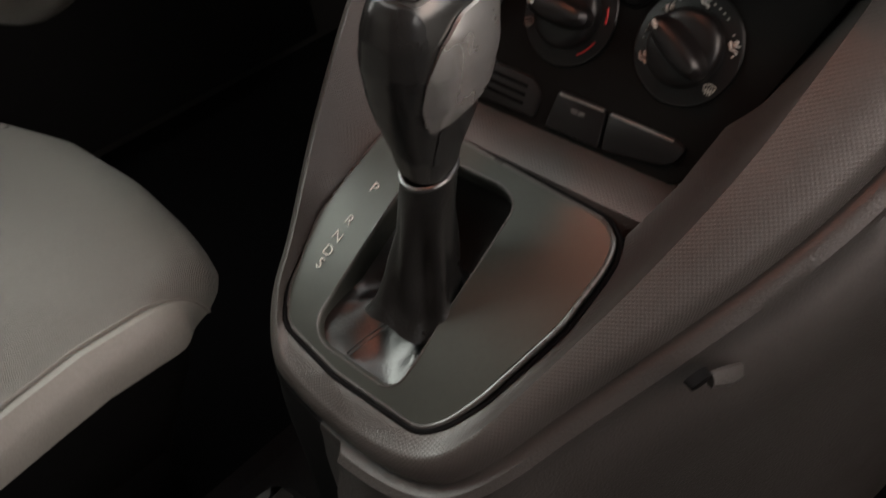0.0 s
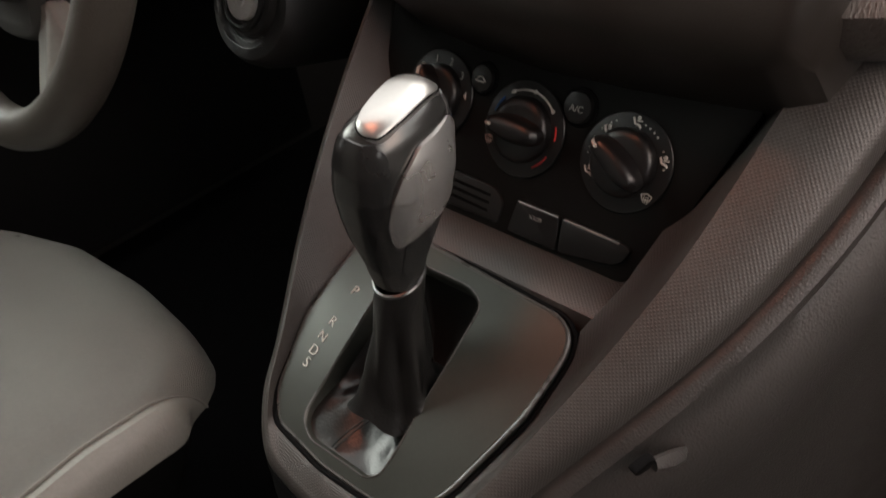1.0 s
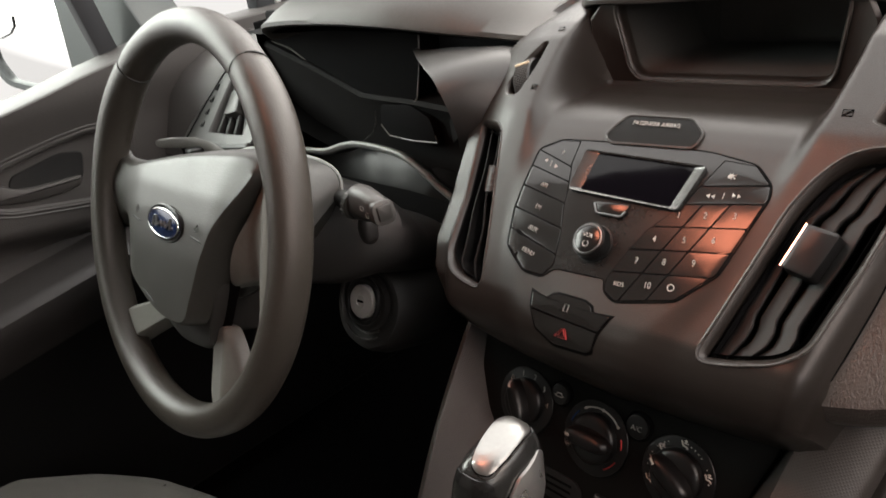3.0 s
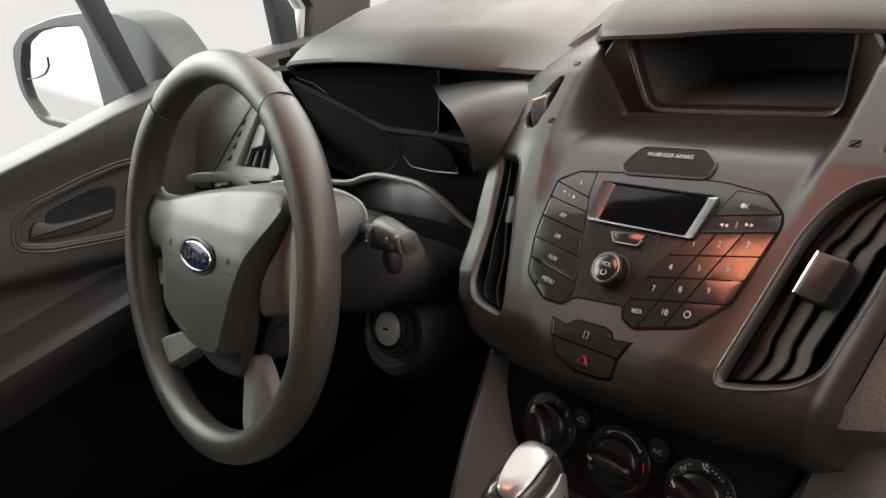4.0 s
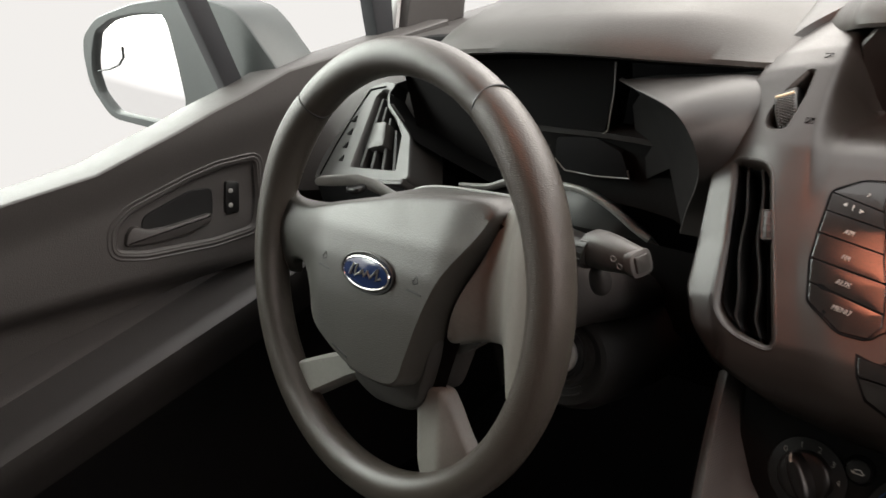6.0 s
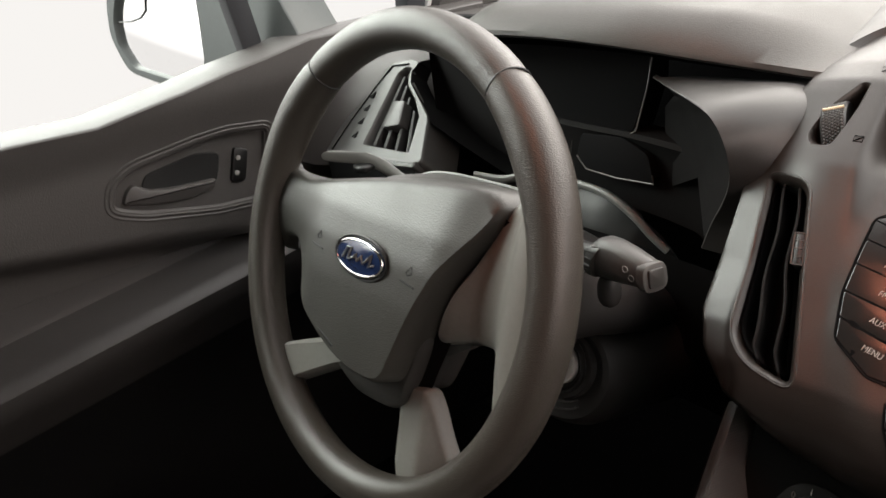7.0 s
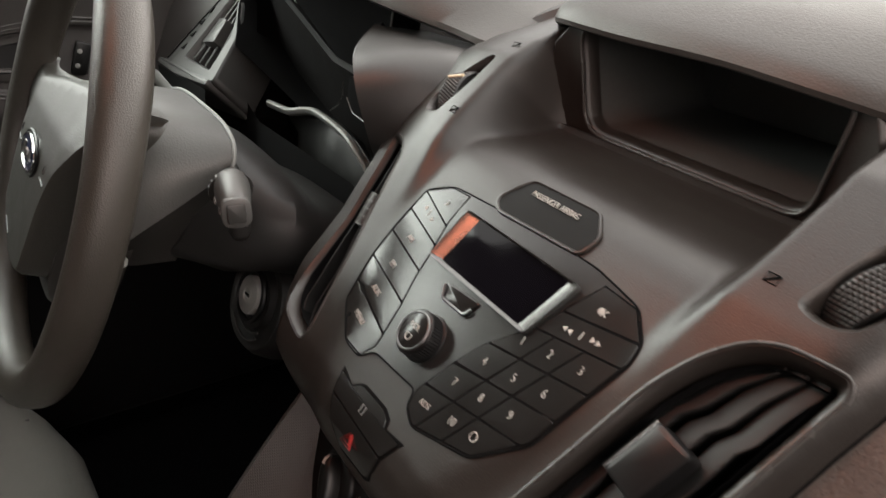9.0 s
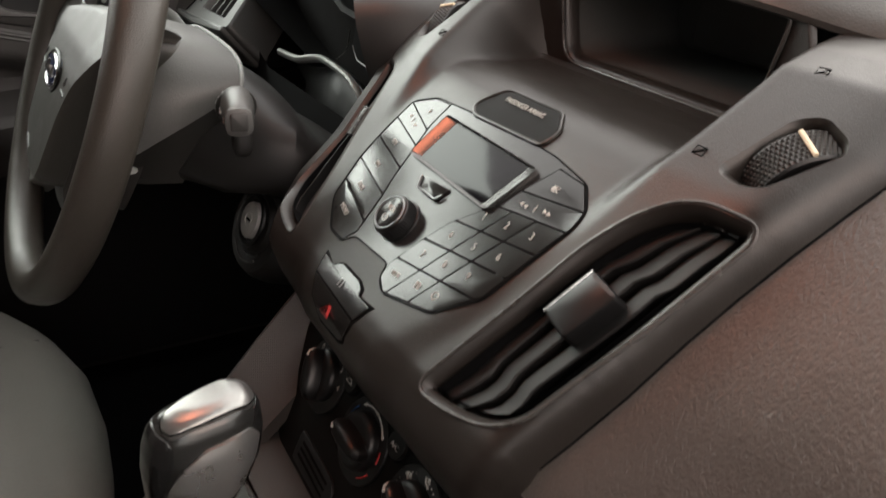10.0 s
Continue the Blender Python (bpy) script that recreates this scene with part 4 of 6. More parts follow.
KP = [(0.0578, 0.0682), (0.0786, 0.0668), (0.0916, 0.055), (0.0934, 0.046), (0.0806, -0.0052), (0.0613, -0.0266), (0.0235, -0.0368), (0.0134, -0.0320), (0.0119, -0.023), (0.0194, -0.0019), (0.0266, 0.0137), (0.044, 0.0348)]
part("key_bed", sheet(inset(ccw(KP), -0.0002), [], lambda x, y, d: fas(x, y, d + 0.0004), 0.006, wall=0.001, lip=0.0002), M_DEEP, radio)
U, W = Vector((0.0172, 0.0027)), Vector((0.0072, 0.0172))
KROWS = [Vector(p) for p in ((0.067, 0.0508), (0.0644, 0.0378), (0.0572, 0.0206), (0.05, 0.0034), (0.0428, -0.0138))]
KCOLS = [Vector(p) for p in ((0.0527, 0.0278), (0.0697, 0.0305))]
for r in range(6):
    p = KP
    if r:
        p = cut(p, KROWS[r - 1] + U, KROWS[r - 1])
    if r < 5:
        p = cut(p, KROWS[r], KROWS[r] + U)
    if r < 2:
        key(p)
        continue
    for c in range(3):
        q = p
        if c:
            q = cut(q, KCOLS[c - 1] + W, KCOLS[c - 1])
        if c < 2:
            q = cut(q, KCOLS[c], KCOLS[c] + W)
        if len(q) > 2:
            key(q)
for text, x, y in (("1", 0.0441, 0.0264), ("2", 0.0608, 0.0292), ("3", 0.0786, 0.0317), ("4", 0.0344, 0.0083), ("5", 0.0537, 0.0112), ("6", 0.0716, 0.0146), ("7", 0.0282, -0.0082), ("8", 0.0465, -0.0051), ("9", 0.0650, -0.0019), ("10", 0.0415, -0.0218)):
    words(text, on_face(x, y, turn=5), 0.0064, M_WHITE, radio, "key_number", squeeze=0.82)
words("RDS", on_face(0.0224, -0.0255, turn=5), 0.0044, M_WHITE, radio, "key_lettering")
part("key_symbol", tube([on_face(0.0566, -0.0195, 0.0008) @ V(x, y, 0) for x, y in circle(0, 0, 0.0021, 14)], 0.0003, 5, closed=True), M_WHITE, radio)
for dx in (-0.0016, 0.0016):
    tri(0.0590 + dx, 0.0425, 0.0016, 180)
    tri(0.0743 + dx, 0.0450, 0.0016, 0)
part("key_symbol", prism([(-0.0002, -0.002), (0.0002, -0.002), (0.0002, 0.002), (-0.0002, 0.002)], on_face(0.0667, 0.0438, 0.0007), 0, 0.0004, 0.0001), M_WHITE, radio)
bm = bmesh.new()
for a in (35, -35):
    tube([on_face(0.0672, 0.0575, 0.0008) @ V(r * math.cos(radians(a)), r * math.sin(radians(a)), 0) for r in (-0.0026, 0.0026)], 0.0004, 5, bm=bm)
prism([(-0.0022, -0.001), (-0.0008, -0.001), (0.0006, -0.0022), (0.0006, 0.0022), (-0.0008, 0.001), (-0.0022, 0.001)], on_face(0.0665, 0.0575, 0.0007), 0, 0.0003, 0.0001, bm=bm)
part("key_symbol", bm, M_WHITE, radio)

# display with its bevelled silver surround
bm = bmesh.new()
loft(bm, [[fas(x, y, -0.002) for x, y in inset(ccw(OUTER), -0.0008)], [fas(x, y, 0.0034) for x, y in inset(ccw(OUTER), -0.0004)], [fas(x, y, 0.0031) for x, y in ccw(OUTER)], [fas(x, y, 0.0007) for x, y in ccw(INNER)]], cap0=False, cap1=False)
part("screen_frame", bm, M_BEZEL, radio, "bevelled silver frame")
part("screen", sheet(inset(ccw(INNER), -0.0006), [], lambda x, y, d: fas(x, y, d + 0.0009), 0.006, wall=0.0015, lip=0.0003), M_SCREEN, radio, "dark unlit display")
part("select_key", prism(fillet([(-0.0190, 0.0262), (0.0090, 0.0275), (0.0052, 0.0178), (-0.0138, 0.0178)], 0.002), FASCIA, -0.001, 0.0018, 0.0006, f=fas_lift), M_KEY, radio)
part("select_key_trim", tube([fas(x, y, 0.0022) for x, y in ((-0.0180, 0.0245), (-0.0140, 0.0186), (-0.012, 0.0180), (0.0045, 0.0180), (0.0062, 0.0192), (0.0078, 0.0225))], 0.0008, 6), M_DARKCHROME, radio)
VK = on_face(-0.0065, -0.0030, 0)
part("knob_seat", prism(circle(0, 0, 0.0133, 40), VK, -0.002, 0.0012, 0.0006), M_BLACK, radio)
vol = part("volume_knob", prism(circle(0, 0, 0.0118, 48), VK, 0, 0.0096, 0.0012), M_BLACK, radio, "black knurled volume knob with a bright ring")
bm = bmesh.new()
for k in range(48):
    a = 2 * math.pi * k / 48
    tube([VK @ V(0.0119 * math.cos(a), 0.0119 * math.sin(a), z) for z in (0.0012, 0.0082)], 0.00048, 5, bm=bm)
tagged(part("knurling", bm, M_BLACK, vol), kind="stuff")
part("bright_ring", tube([VK @ V(x, y, 0.0097) for x, y in circle(0, 0, 0.0100, 40)], 0.0007, 8, closed=True), M_DARKCHROME, vol)
part("cap", prism(circle(0, 0, 0.0094, 40), VK, 0.007, 0.0101, 0.0006), M_KEY, vol)
words("VOL", VK @ pose(0.0, 0.0024, 0.0103), 0.0046, M_WHITE, radio, "key_lettering")
part("key_symbol", tube([VK @ V(0.0021 * math.cos(radians(a)), -0.0034 + 0.0019 * math.sin(radians(a)), 0.0103) for a in range(120, 421, 30)], 0.0003, 5), M_WHITE, radio)

# ---- passenger airbag tell-tale ----
airbag_lamp = thing("airbag_indicator", "black passenger airbag indicator plate over the radio", "indicator")
AB = fillet([(-0.0355, 0.0780), (-0.0270, 0.0965), (0.0225, 0.0972), (0.0355, 0.0855), (0.0335, 0.0748), (-0.0290, 0.0728)], 0.004)
part("plate", button(AB, 0.0010, 0.0, 0.004, 0.005), M_CLIM, airbag_lamp)
part("rim", tube([fas(x, y, 0.0008) for x, y in resample(inset(ccw(AB), -0.0008), 0.004)], 0.0011, 6, closed=True), M_FASCIA, airbag_lamp)
words("PASSENGER AIRBAG", FASCIA @ pose(-0.001, 0.0900, fas_lift(0, 0.0900) + 0.0016, -17, 0, 0), 0.0054, M_WHITE, airbag_lamp, squeeze=0.80)

# ---- hazard and lock switch ----
hazard = thing("hazard_switch", "black door lock and hazard switch pair under the radio", "switch")
HZ = [(-0.0394, -0.0445), (-0.0269, -0.0476), (-0.0215, -0.0430), (-0.018, -0.0418), (0.0035, -0.0418), (0.0095, -0.0440), (0.012, -0.0484), (0.0258, -0.0470), (0.0195, -0.0590), (0.0165, -0.0715), (0.012, -0.0735), (-0.0145, -0.0745), (-0.0297, -0.0678), (-0.0362, -0.0563)]
part("switch_bed", sheet(inset(ccw(HZ), -0.0009), [], lambda x, y, d: fas(x, y, d + 0.0004), 0.006, wall=0.01, lip=0.0005), M_DEEP, hazard)
for name, poly in (("lock_switch", cut(HZ, (-0.0356, -0.0563), (0.0195, -0.0590))), ("hazard_button", cut(HZ, (0.0195, -0.0594), (-0.0356, -0.0567)))):
    part(name, button(poly, 0.0013, 0.0003, 0.0012, 0.0022), M_KEY, hazard)
bm = bmesh.new()
for r in (0.0056, 0.0030):
    tube([on_face(-0.0058, -0.0665, 0.0024) @ V(r * math.cos(radians(90 + a)), r * math.sin(radians(90 + a)), 0) for a in (0, 120, 240)], 0.00045, 5, closed=True, bm=bm)
part("red_triangle", bm, M_RED, hazard, "red warning triangle")
part("lock_symbol", tube([on_face(-0.0075, -0.0500, 0.0017) @ V(x, y, 0) for x, y in ((-0.0016, -0.0022), (0.0016, -0.0022), (0.0016, 0.0022), (-0.0016, 0.0022))], 0.0003, 5, closed=True), M_DIMPRINT, hazard)

# ---- climate panel ----
climate = thing("climate_panel", "black heater control panel with three rotary knobs", "control panel")
part("panel", prism(fillet([(-0.131, 0.12), (-0.128, 0.03), (-0.108, -0.045), (-0.092, -0.056), (0.064, -0.056), (0.0775, -0.050), (0.0885, -0.036), (0.1200, 0.055), (0.128, 0.12)], 0.007), CLIMATE, -0.02, 0.0, 0.0015), M_CLIM, climate)


def dial(cx, cy, r, turn):
    d = part("dial", prism(circle(cx, cy, r, 48), CLIMATE, -0.001, 0.0022, 0.0010), M_BLACK, climate, "black dial ring")
    part("dial_edge", tube([CLIMATE @ V(x, y, 0.0014) for x, y in circle(cx, cy, r - 0.0002, 48)], 0.0007, 6, closed=True), M_BLACK, d)
    m = CLIMATE @ pose(cx, cy, 0, 0, 0, turn)
    R = r * 0.70
    k = part("knob", loft(bmesh.new(), [[CLIMATE @ V(x, y, z) for x, y in circle(cx, cy, q, 44)] for q, z in ((R, 0), (R, 0.0050), (R * 0.97, 0.0072), (R * 0.88, 0.0088), (R * 0.70, 0.0094))]), M_KNOBCL, climate, "black rotary knob with a grip bar")
    L, w = R * 0.97, R * 0.30
    bar = []
    for f, z in ((1.5, 0.0070), (1.32, 0.0120), (1.08, 0.0160), (0.80, 0.0182), (0.40, 0.0192)):
        q = 0.90 + 0.10 * min(1.0, f)
        bar.append([m @ V(L * (q if z < 0.017 else q - 0.10) * math.cos(a), w * f * math.copysign(abs(math.sin(a)) ** 0.75, math.sin(a)), z - 0.002 * abs(math.cos(a)) ** 6) for a in [2 * math.pi * i / 32 for i in range(32)]])
    part("grip_bar", loft(bmesh.new(), bar), M_KNOBCL, k)
    part("pointer", tube([m @ V(x, 0, z) for x, z in ((L * 0.96, 0.0128), (L * 0.84, 0.0172), (L * 0.66, 0.0188))], 0.0011, 6), M_WHITE, k)
    return d


def arc(cx, cy, r, a0, a1, mat_, parent, w=0.0006):
    part("dial_arc", tube([CLIMATE @ V(cx + r * math.cos(radians(a)), cy + r * math.sin(radians(a)), 0.0025) for a in np.linspace(a0, a1, 10)], w, 5), mat_, parent)


d1, d2, d3 = dial(-0.0755, 0.0165, 0.0262, 118), dial(-0.0080, 0.0110, 0.0272, 178), dial(0.0588, 0.0110, 0.0262, 148)
for k, ch in enumerate("01234"):
    a = radians(140 - 33 * k)
    words(ch, CLIMATE @ pose(-0.0755 + 0.0212 * math.cos(a), 0.0165 + 0.0212 * math.sin(a), 0.0026), 0.0066, M_WHITE, climate, "dial_number")
arc(-0.008, 0.011, 0.0225, 125, 40, M_WHITE, d2)
arc(-0.008, 0.011, 0.0225, 165, 138, M_BLUE, d2)
arc(-0.008, 0.011, 0.0225, 18, -2, M_RED, d2)
arc(-0.008, 0.011, 0.0225, -28, -58, M_RED, d2)
for a in (120, 82, 40):
    part("dial_dot", prism(circle(-0.008 + 0.0225 * math.cos(radians(a)), 0.011 + 0.0225 * math.sin(radians(a)), 0.0012, 12), CLIMATE, 0.002, 0.0030, 0.0003), M_WHITE, d2)


def glyph(cx, cy, mat_, parent, kind):
    """Small airflow pictograms."""
    bm = bmesh.new()
    m = CLIMATE @ pose(cx, cy, 0.0026)
    if kind == "man":
        tube([m @ V(x, y, 0) for x, y in ((-0.0026, 0.0018), (-0.0012, -0.0012), (0.0014, -0.0016), (0.0024, -0.0028))], 0.00065, 6, bm=bm)
        prism(circle(0.0005, 0.0020, 0.0011, 10), m, 0, 0.0003, 0.0001, bm=bm)
        tube([m @ V(x, y, 0) for x, y in ((-0.0006, 0.0004), (0.0026, 0.0006))], 0.0004, 5, bm=bm)
    else:
        tube([m @ V(x, y, 0) for x, y in ((-0.003, 0.0012), (0.0, 0.0022), (0.003, 0.0012), (0.0022, -0.0012), (-0.0022, -0.0012))], 0.0004, 5, closed=True, bm=bm)
        for dx in (-0.0012, 0, 0.0012):
            tube([m @ V(dx, y, 0) for y in (-0.0028, 0.0006)], 0.0003, 5, bm=bm)
    part("dial_symbol", bm, mat_, parent)


for x, y in ((0.0451, 0.0250), (0.0602, 0.0330), (0.0800, 0.0175), (0.0395, 0.0015)):
    glyph(x, y, M_WHITE, d3, "man")
glyph(0.0760, -0.0030, M_WHITE, d3, "screen")
glyph(-0.0300, 0.0000, M_DIMPRINT, d2, "screen")
for a0 in (130, 62, 18, 170):
    for k in range(4):
        a = radians(a0 + (-8 * (k - 1.5)))
        part("dial_dot", prism(circle(0.0588 + 0.0222 * math.cos(a), 0.011 + 0.0222 * math.sin(a), 0.0005, 8), CLIMATE, 0.002, 0.0027, 0.0001), M_WHITE, d3)
for cx, cy, r, text in ((-0.0437, 0.0325, 0.0080, ""), (0.0243, 0.0317, 0.0088, "A/C")):
    part("button_ring", prism(circle(cx, cy, r + 0.0022, 32), CLIMATE, -0.001, 0.0012, 0.0008), M_DEEP, climate)
    part("button", prism(circle(cx, cy, r, 32), CLIMATE, 0, 0.0042, 0.0012), M_BLACK, climate)
    if text:
        words(text, CLIMATE @ pose(cx, cy - 0.001, 0.0045), 0.0058, M_WHITE, climate, "button_lettering")
    else:
        part("button_symbol", tube([CLIMATE @ pose(cx, cy, 0.0045) @ V(x, y, 0) for x, y in ((-0.0042, -0.0010), (-0.0025, -0.0010), (-0.0018, 0.0008), (0.0016, 0.0012), (0.0028, -0.0004), (0.0042, -0.0010), (0.0030, -0.0018), (-0.003, -0.0018))], 0.0004, 5, closed=True), M_WHITE, climate)
for poly, text in (([(0.0000, -0.0278), (0.0300, -0.0290), (0.0318, -0.0490), (-0.0030, -0.0486)], "TCS OFF"), ([(0.0315, -0.0291), (0.0705, -0.0302), (0.0765, -0.0325), (0.0735, -0.0400), (0.0676, -0.0440), (0.0335, -0.0490)], "")):
    b = part("push_switch", prism(fillet(poly, 0.0025), CLIMATE, 0, 0.0030, 0.0012), M_KNOBCL, climate, "black push switch")
    x0, x1 = (0.0018, 0.0290) if text else (0.0335, 0.0690)
    part("bright_edge", tube([CLIMATE @ V(x, -0.0295 - 0.0012 * (x > 0.03) * (x - 0.03) / 0.04, 0.0030) for x in np.linspace(x0, x1, 4)], 0.0008, 6), M_SILVER, b)
    if text:
        words(text, CLIMATE @ pose(0.0150, -0.0355, 0.0032), 0.0036, M_DIMPRINT, b, "button_lettering", squeeze=0.7)
slot = part("sensor_slot", prism(fillet([(-0.072, -0.0255), (-0.018, -0.0270), (-0.0105, -0.0330), (-0.0110, -0.0475), (-0.070, -0.0480)], 0.004), CLIMATE, -0.001, 0.0020, 0.0012), M_BLACK, climate)
for k in range(3):
    part("slit", prism(fillet([(-0.064, -0.0300 - 0.0048 * k), (-0.020, -0.0316 - 0.0048 * k), (-0.020, -0.0334 - 0.0048 * k), (-0.064, -0.0322 - 0.0048 * k)], 0.0006), CLIMATE, 0.001, 0.0024, 0.0002), M_DEEP, slot)

# ---- centre console ----
console = thing("centre_console", "grey studded plastic centre console around the gear selector", "console")
RIM = fillet([(0.0375, -0.0618), (-0.0212, -0.0652), (-0.0652, -0.0605), (-0.076, -0.0463), (-0.0869, -0.0005), (-0.0852, 0.0286), (-0.0811, 0.060), (-0.074, 0.070), (-0.0353, 0.0726), (0.0251, 0.0691), (0.0624, 0.0674), (0.072, 0.0606), (0.0742, 0.0486), (0.0715, 0.0148), (0.0571, -0.0333), (0.0476, -0.0519)], 0.006, 3)


def con(x, s, h):
    return PLATE @ V(x, s, h)


# upper edge of the wall that runs round the plate: across, along, height over the plate
EDGE = [(0.156, 0.36, 0.072), (0.146, 0.28, 0.068), (0.132, 0.205, 0.057), (0.124, 0.15, 0.045), (0.115, 0.10, 0.034), (0.099, 0.042, 0.022), (0.079, -0.017, 0.010), (0.0665, -0.050, 0.005), (0.052, -0.070, 0.001), (0.030, -0.079, -0.002), (-0.004, -0.0825, -0.004),
        (-0.040, -0.0805, -0.003), (-0.060, -0.074, 0.000), (-0.0785, -0.050, 0.005), (-0.090, -0.017, 0.010), (-0.111, 0.042, 0.022), (-0.127, 0.10, 0.034), (-0.136, 0.15, 0.045), (-0.143, 0.205, 0.057)]


def console_wall():
    path = spline(EDGE, 7)
    rim = inset(ccw(RIM), -0.0052)
    rows, side = [], []
    for i, p in enumerate(path):
        a, b = path[max(i - 1, 0)], path[min(i + 1, len(path) - 1)]
        d = (b - a).normalized()
        out = Vector((d.y, -d.x, 0)).normalized() * -1
        if out.dot(V(p.x + 0.005, p.y - 0.06, 0)) < 0:
            out = -out
        if p.y < 0.066:
            q = min(rim, key=lambda r: math.dist(r, (p.x, p.y)))
            q = V(q[0], q[1], -0.0015)
        else:
            w = lerp([(0.066, 0.080), (0.10, 0.090), (0.205, 0.106)], p.y)
            q = V(-0.006 + math.copysign(w, p.x), p.y, lerp([(0.066, -0.0015), (0.205, 0.012)], p.y))
        right = p.x > 0
        wide = smooth(-0.07, 0.20, p.y) if right else 0.0
        band = 0.005 + 0.030 * wide
        drop = 0.002 + 0.005 * wide
        line = [q + V(0, 0, -0.010), q, q.lerp(p, 0.3) + V(0, 0, -0.12 * (p.z - q.z)), q.lerp(p, 0.7) + V(0, 0, -0.08 * (p.z - q.z)), q.lerp(p, 0.93), p, p + out * 0.0015 + V(0, 0, -0.0001)]
        line += [p + out * band * 0.5 + V(0, 0, -drop * 0.3), p + out * band + V(0, 0, -drop), p + out * (band + 0.004) + V(0, 0, -drop - 0.004), p + out * (band + 0.006) + V(0, 0, -drop - 0.012)]
        rows.append([PLATE @ v for v in line])
        e = rows[-1][-1]
        o3 = PLATE.to_3x3() @ out
        o3.z = 0
        o3.normalize()
        k = 1.0 if right else 0.3
        b = smooth(-0.05, 0.10, p.y) if right else 0.0      # the vinyl is gathered in a fold towards the dashboard
        run = ((0.003, 0.0018 * b), (0.007, 0.0012 * b), (0.0105, -0.0035), (0.0105, -0.0100), (0.0125 + 0.003 * b, -0.0170), (0.0165 + 0.006 * b, -0.0270), (0.0185 + 0.007 * b, -0.0450), (0.019 + 0.004 * b, -0.075), (0.022, -0.12), (0.03, -0.20), (0.03, -0.40))
        side.append([e] + [e + o3 * w * k + V(0, 0, dz) for w, dz in run])
    part("rail", skin(rows, uv=True), M_STUD, console, "studded grey plastic rail round the plate")
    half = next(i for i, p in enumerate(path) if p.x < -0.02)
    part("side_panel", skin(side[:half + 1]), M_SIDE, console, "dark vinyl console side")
    # same side wall, driver's half painted near black for its shade
    part("side_panel", skin(side[half:]), M_DEEP, console, "console side coloured near black for shade")


console_wall()
part("strip", skin([[con(x, s, h) for x in np.linspace(-0.105, 0.092, 12)] for s, h in ((0.068, -0.010), (0.0725, -0.003), (0.0755, 0.000), (0.080, -0.0005), (0.092, -0.006), (0.100, -0.012), (0.108, -0.020))], uv=True), M_STUD, console, "studded strip under the heater panel")
part("bed", prism(inset(ccw(RIM), -0.010), PLATE, -0.075, -0.056, 0.002), M_BLACK, console)
part("shadow_gap", tube([con(x, y, -0.002) for x, y in inset(ccw(RIM), -0.0038)], 0.0015, 6, closed=True), M_DEEP, console)
# screw recess and clip in the vinyl side
SIDE = plane((0.1425, 0.190, 0.424), (0, 0.80, -0.55), (0.3, 0.5, 0.75))
part("clip_hole", prism(rounded([(-0.0130, -0.0010), (-0.0070, 0.0042), (0.0030, 0.0030), (0.0060, -0.0010), (-0.0020, -0.0052)]), SIDE, -0.003, 0.0012, 0.0005), M_DEEP, console)
part("clip_tongue", tube([SIDE @ V(x, y, z) for x, y, z in ((0.0030, 0.0005, 0.0016), (0.0130, 0.0030, 0.0040), (0.0230, 0.0040, 0.0046), (0.0330, 0.0035, 0.0030))], [0.0020, 0.0026, 0.0022, 0.0008], 8, flat=1.6), M_SIDE, console, "raised tongue beside the clip hole")
part("clip_slot", prism(fillet([(-0.013, -0.0035), (0.013, -0.0015), (0.013, 0.0015), (-0.013, 0.0035)], 0.001), plane((0.1443, 0.305, 0.330), (0, 0.80, -0.55), (0.3, 0.5, 0.75)), -0.002, 0.0015, 0.0005), M_DEEP, console)

# ---- gear selector ----
shifter = thing("gear_selector", "automatic gear selector with a silver and black knob and leather boot", "gear selector")
OPEN = fillet([(0.0097, -0.0574), (-0.0386, -0.0592), (-0.0495, -0.051), (-0.0490, 0.0249), (-0.047, 0.060), (0.006, 0.0612), (0.0178, 0.0553), (0.0184, 0.0287), (0.0184, -0.0371), (0.0165, -0.0512)], 0.006, 3)
part("plate", sheet(RIM, [OPEN], lambda x, y, d: PLATE @ V(x, y, 0.003 + d - 1.2 * min(0, (y + 0.0)) ** 2), 0.010, wall=0.01, hole_wall=0.014, lip=0.002), M_PLATE, shifter, "olive grey metallic selector plate")
part("chrome_rim", tube([PLATE @ V(x, y, 0.0015 - 1.2 * min(0, y) ** 2) for x, y in inset(ccw(RIM), -0.0010)], 0.0015, 8, closed=True), M_RIM, shifter)
part("opening_edge", tube([PLATE @ V(x, y, 0.0030 - 1.2 * min(0, y) ** 2) for x, y in inset(ccw(OPEN), -0.0002)], 0.0006, 6, closed=True), M_RIM, shifter)
for ch, (x, s) in zip("PRNDS", ((-0.0645, 0.0271), (-0.0663, 0.0043), (-0.0669, -0.0065), (-0.0668, -0.0162), (-0.0664, -0.0244))):
    words(ch, PLATE @ pose(x, s, 0.0033, 0, 0, -6), 0.0098, M_LETTER, shifter, "position_letter")

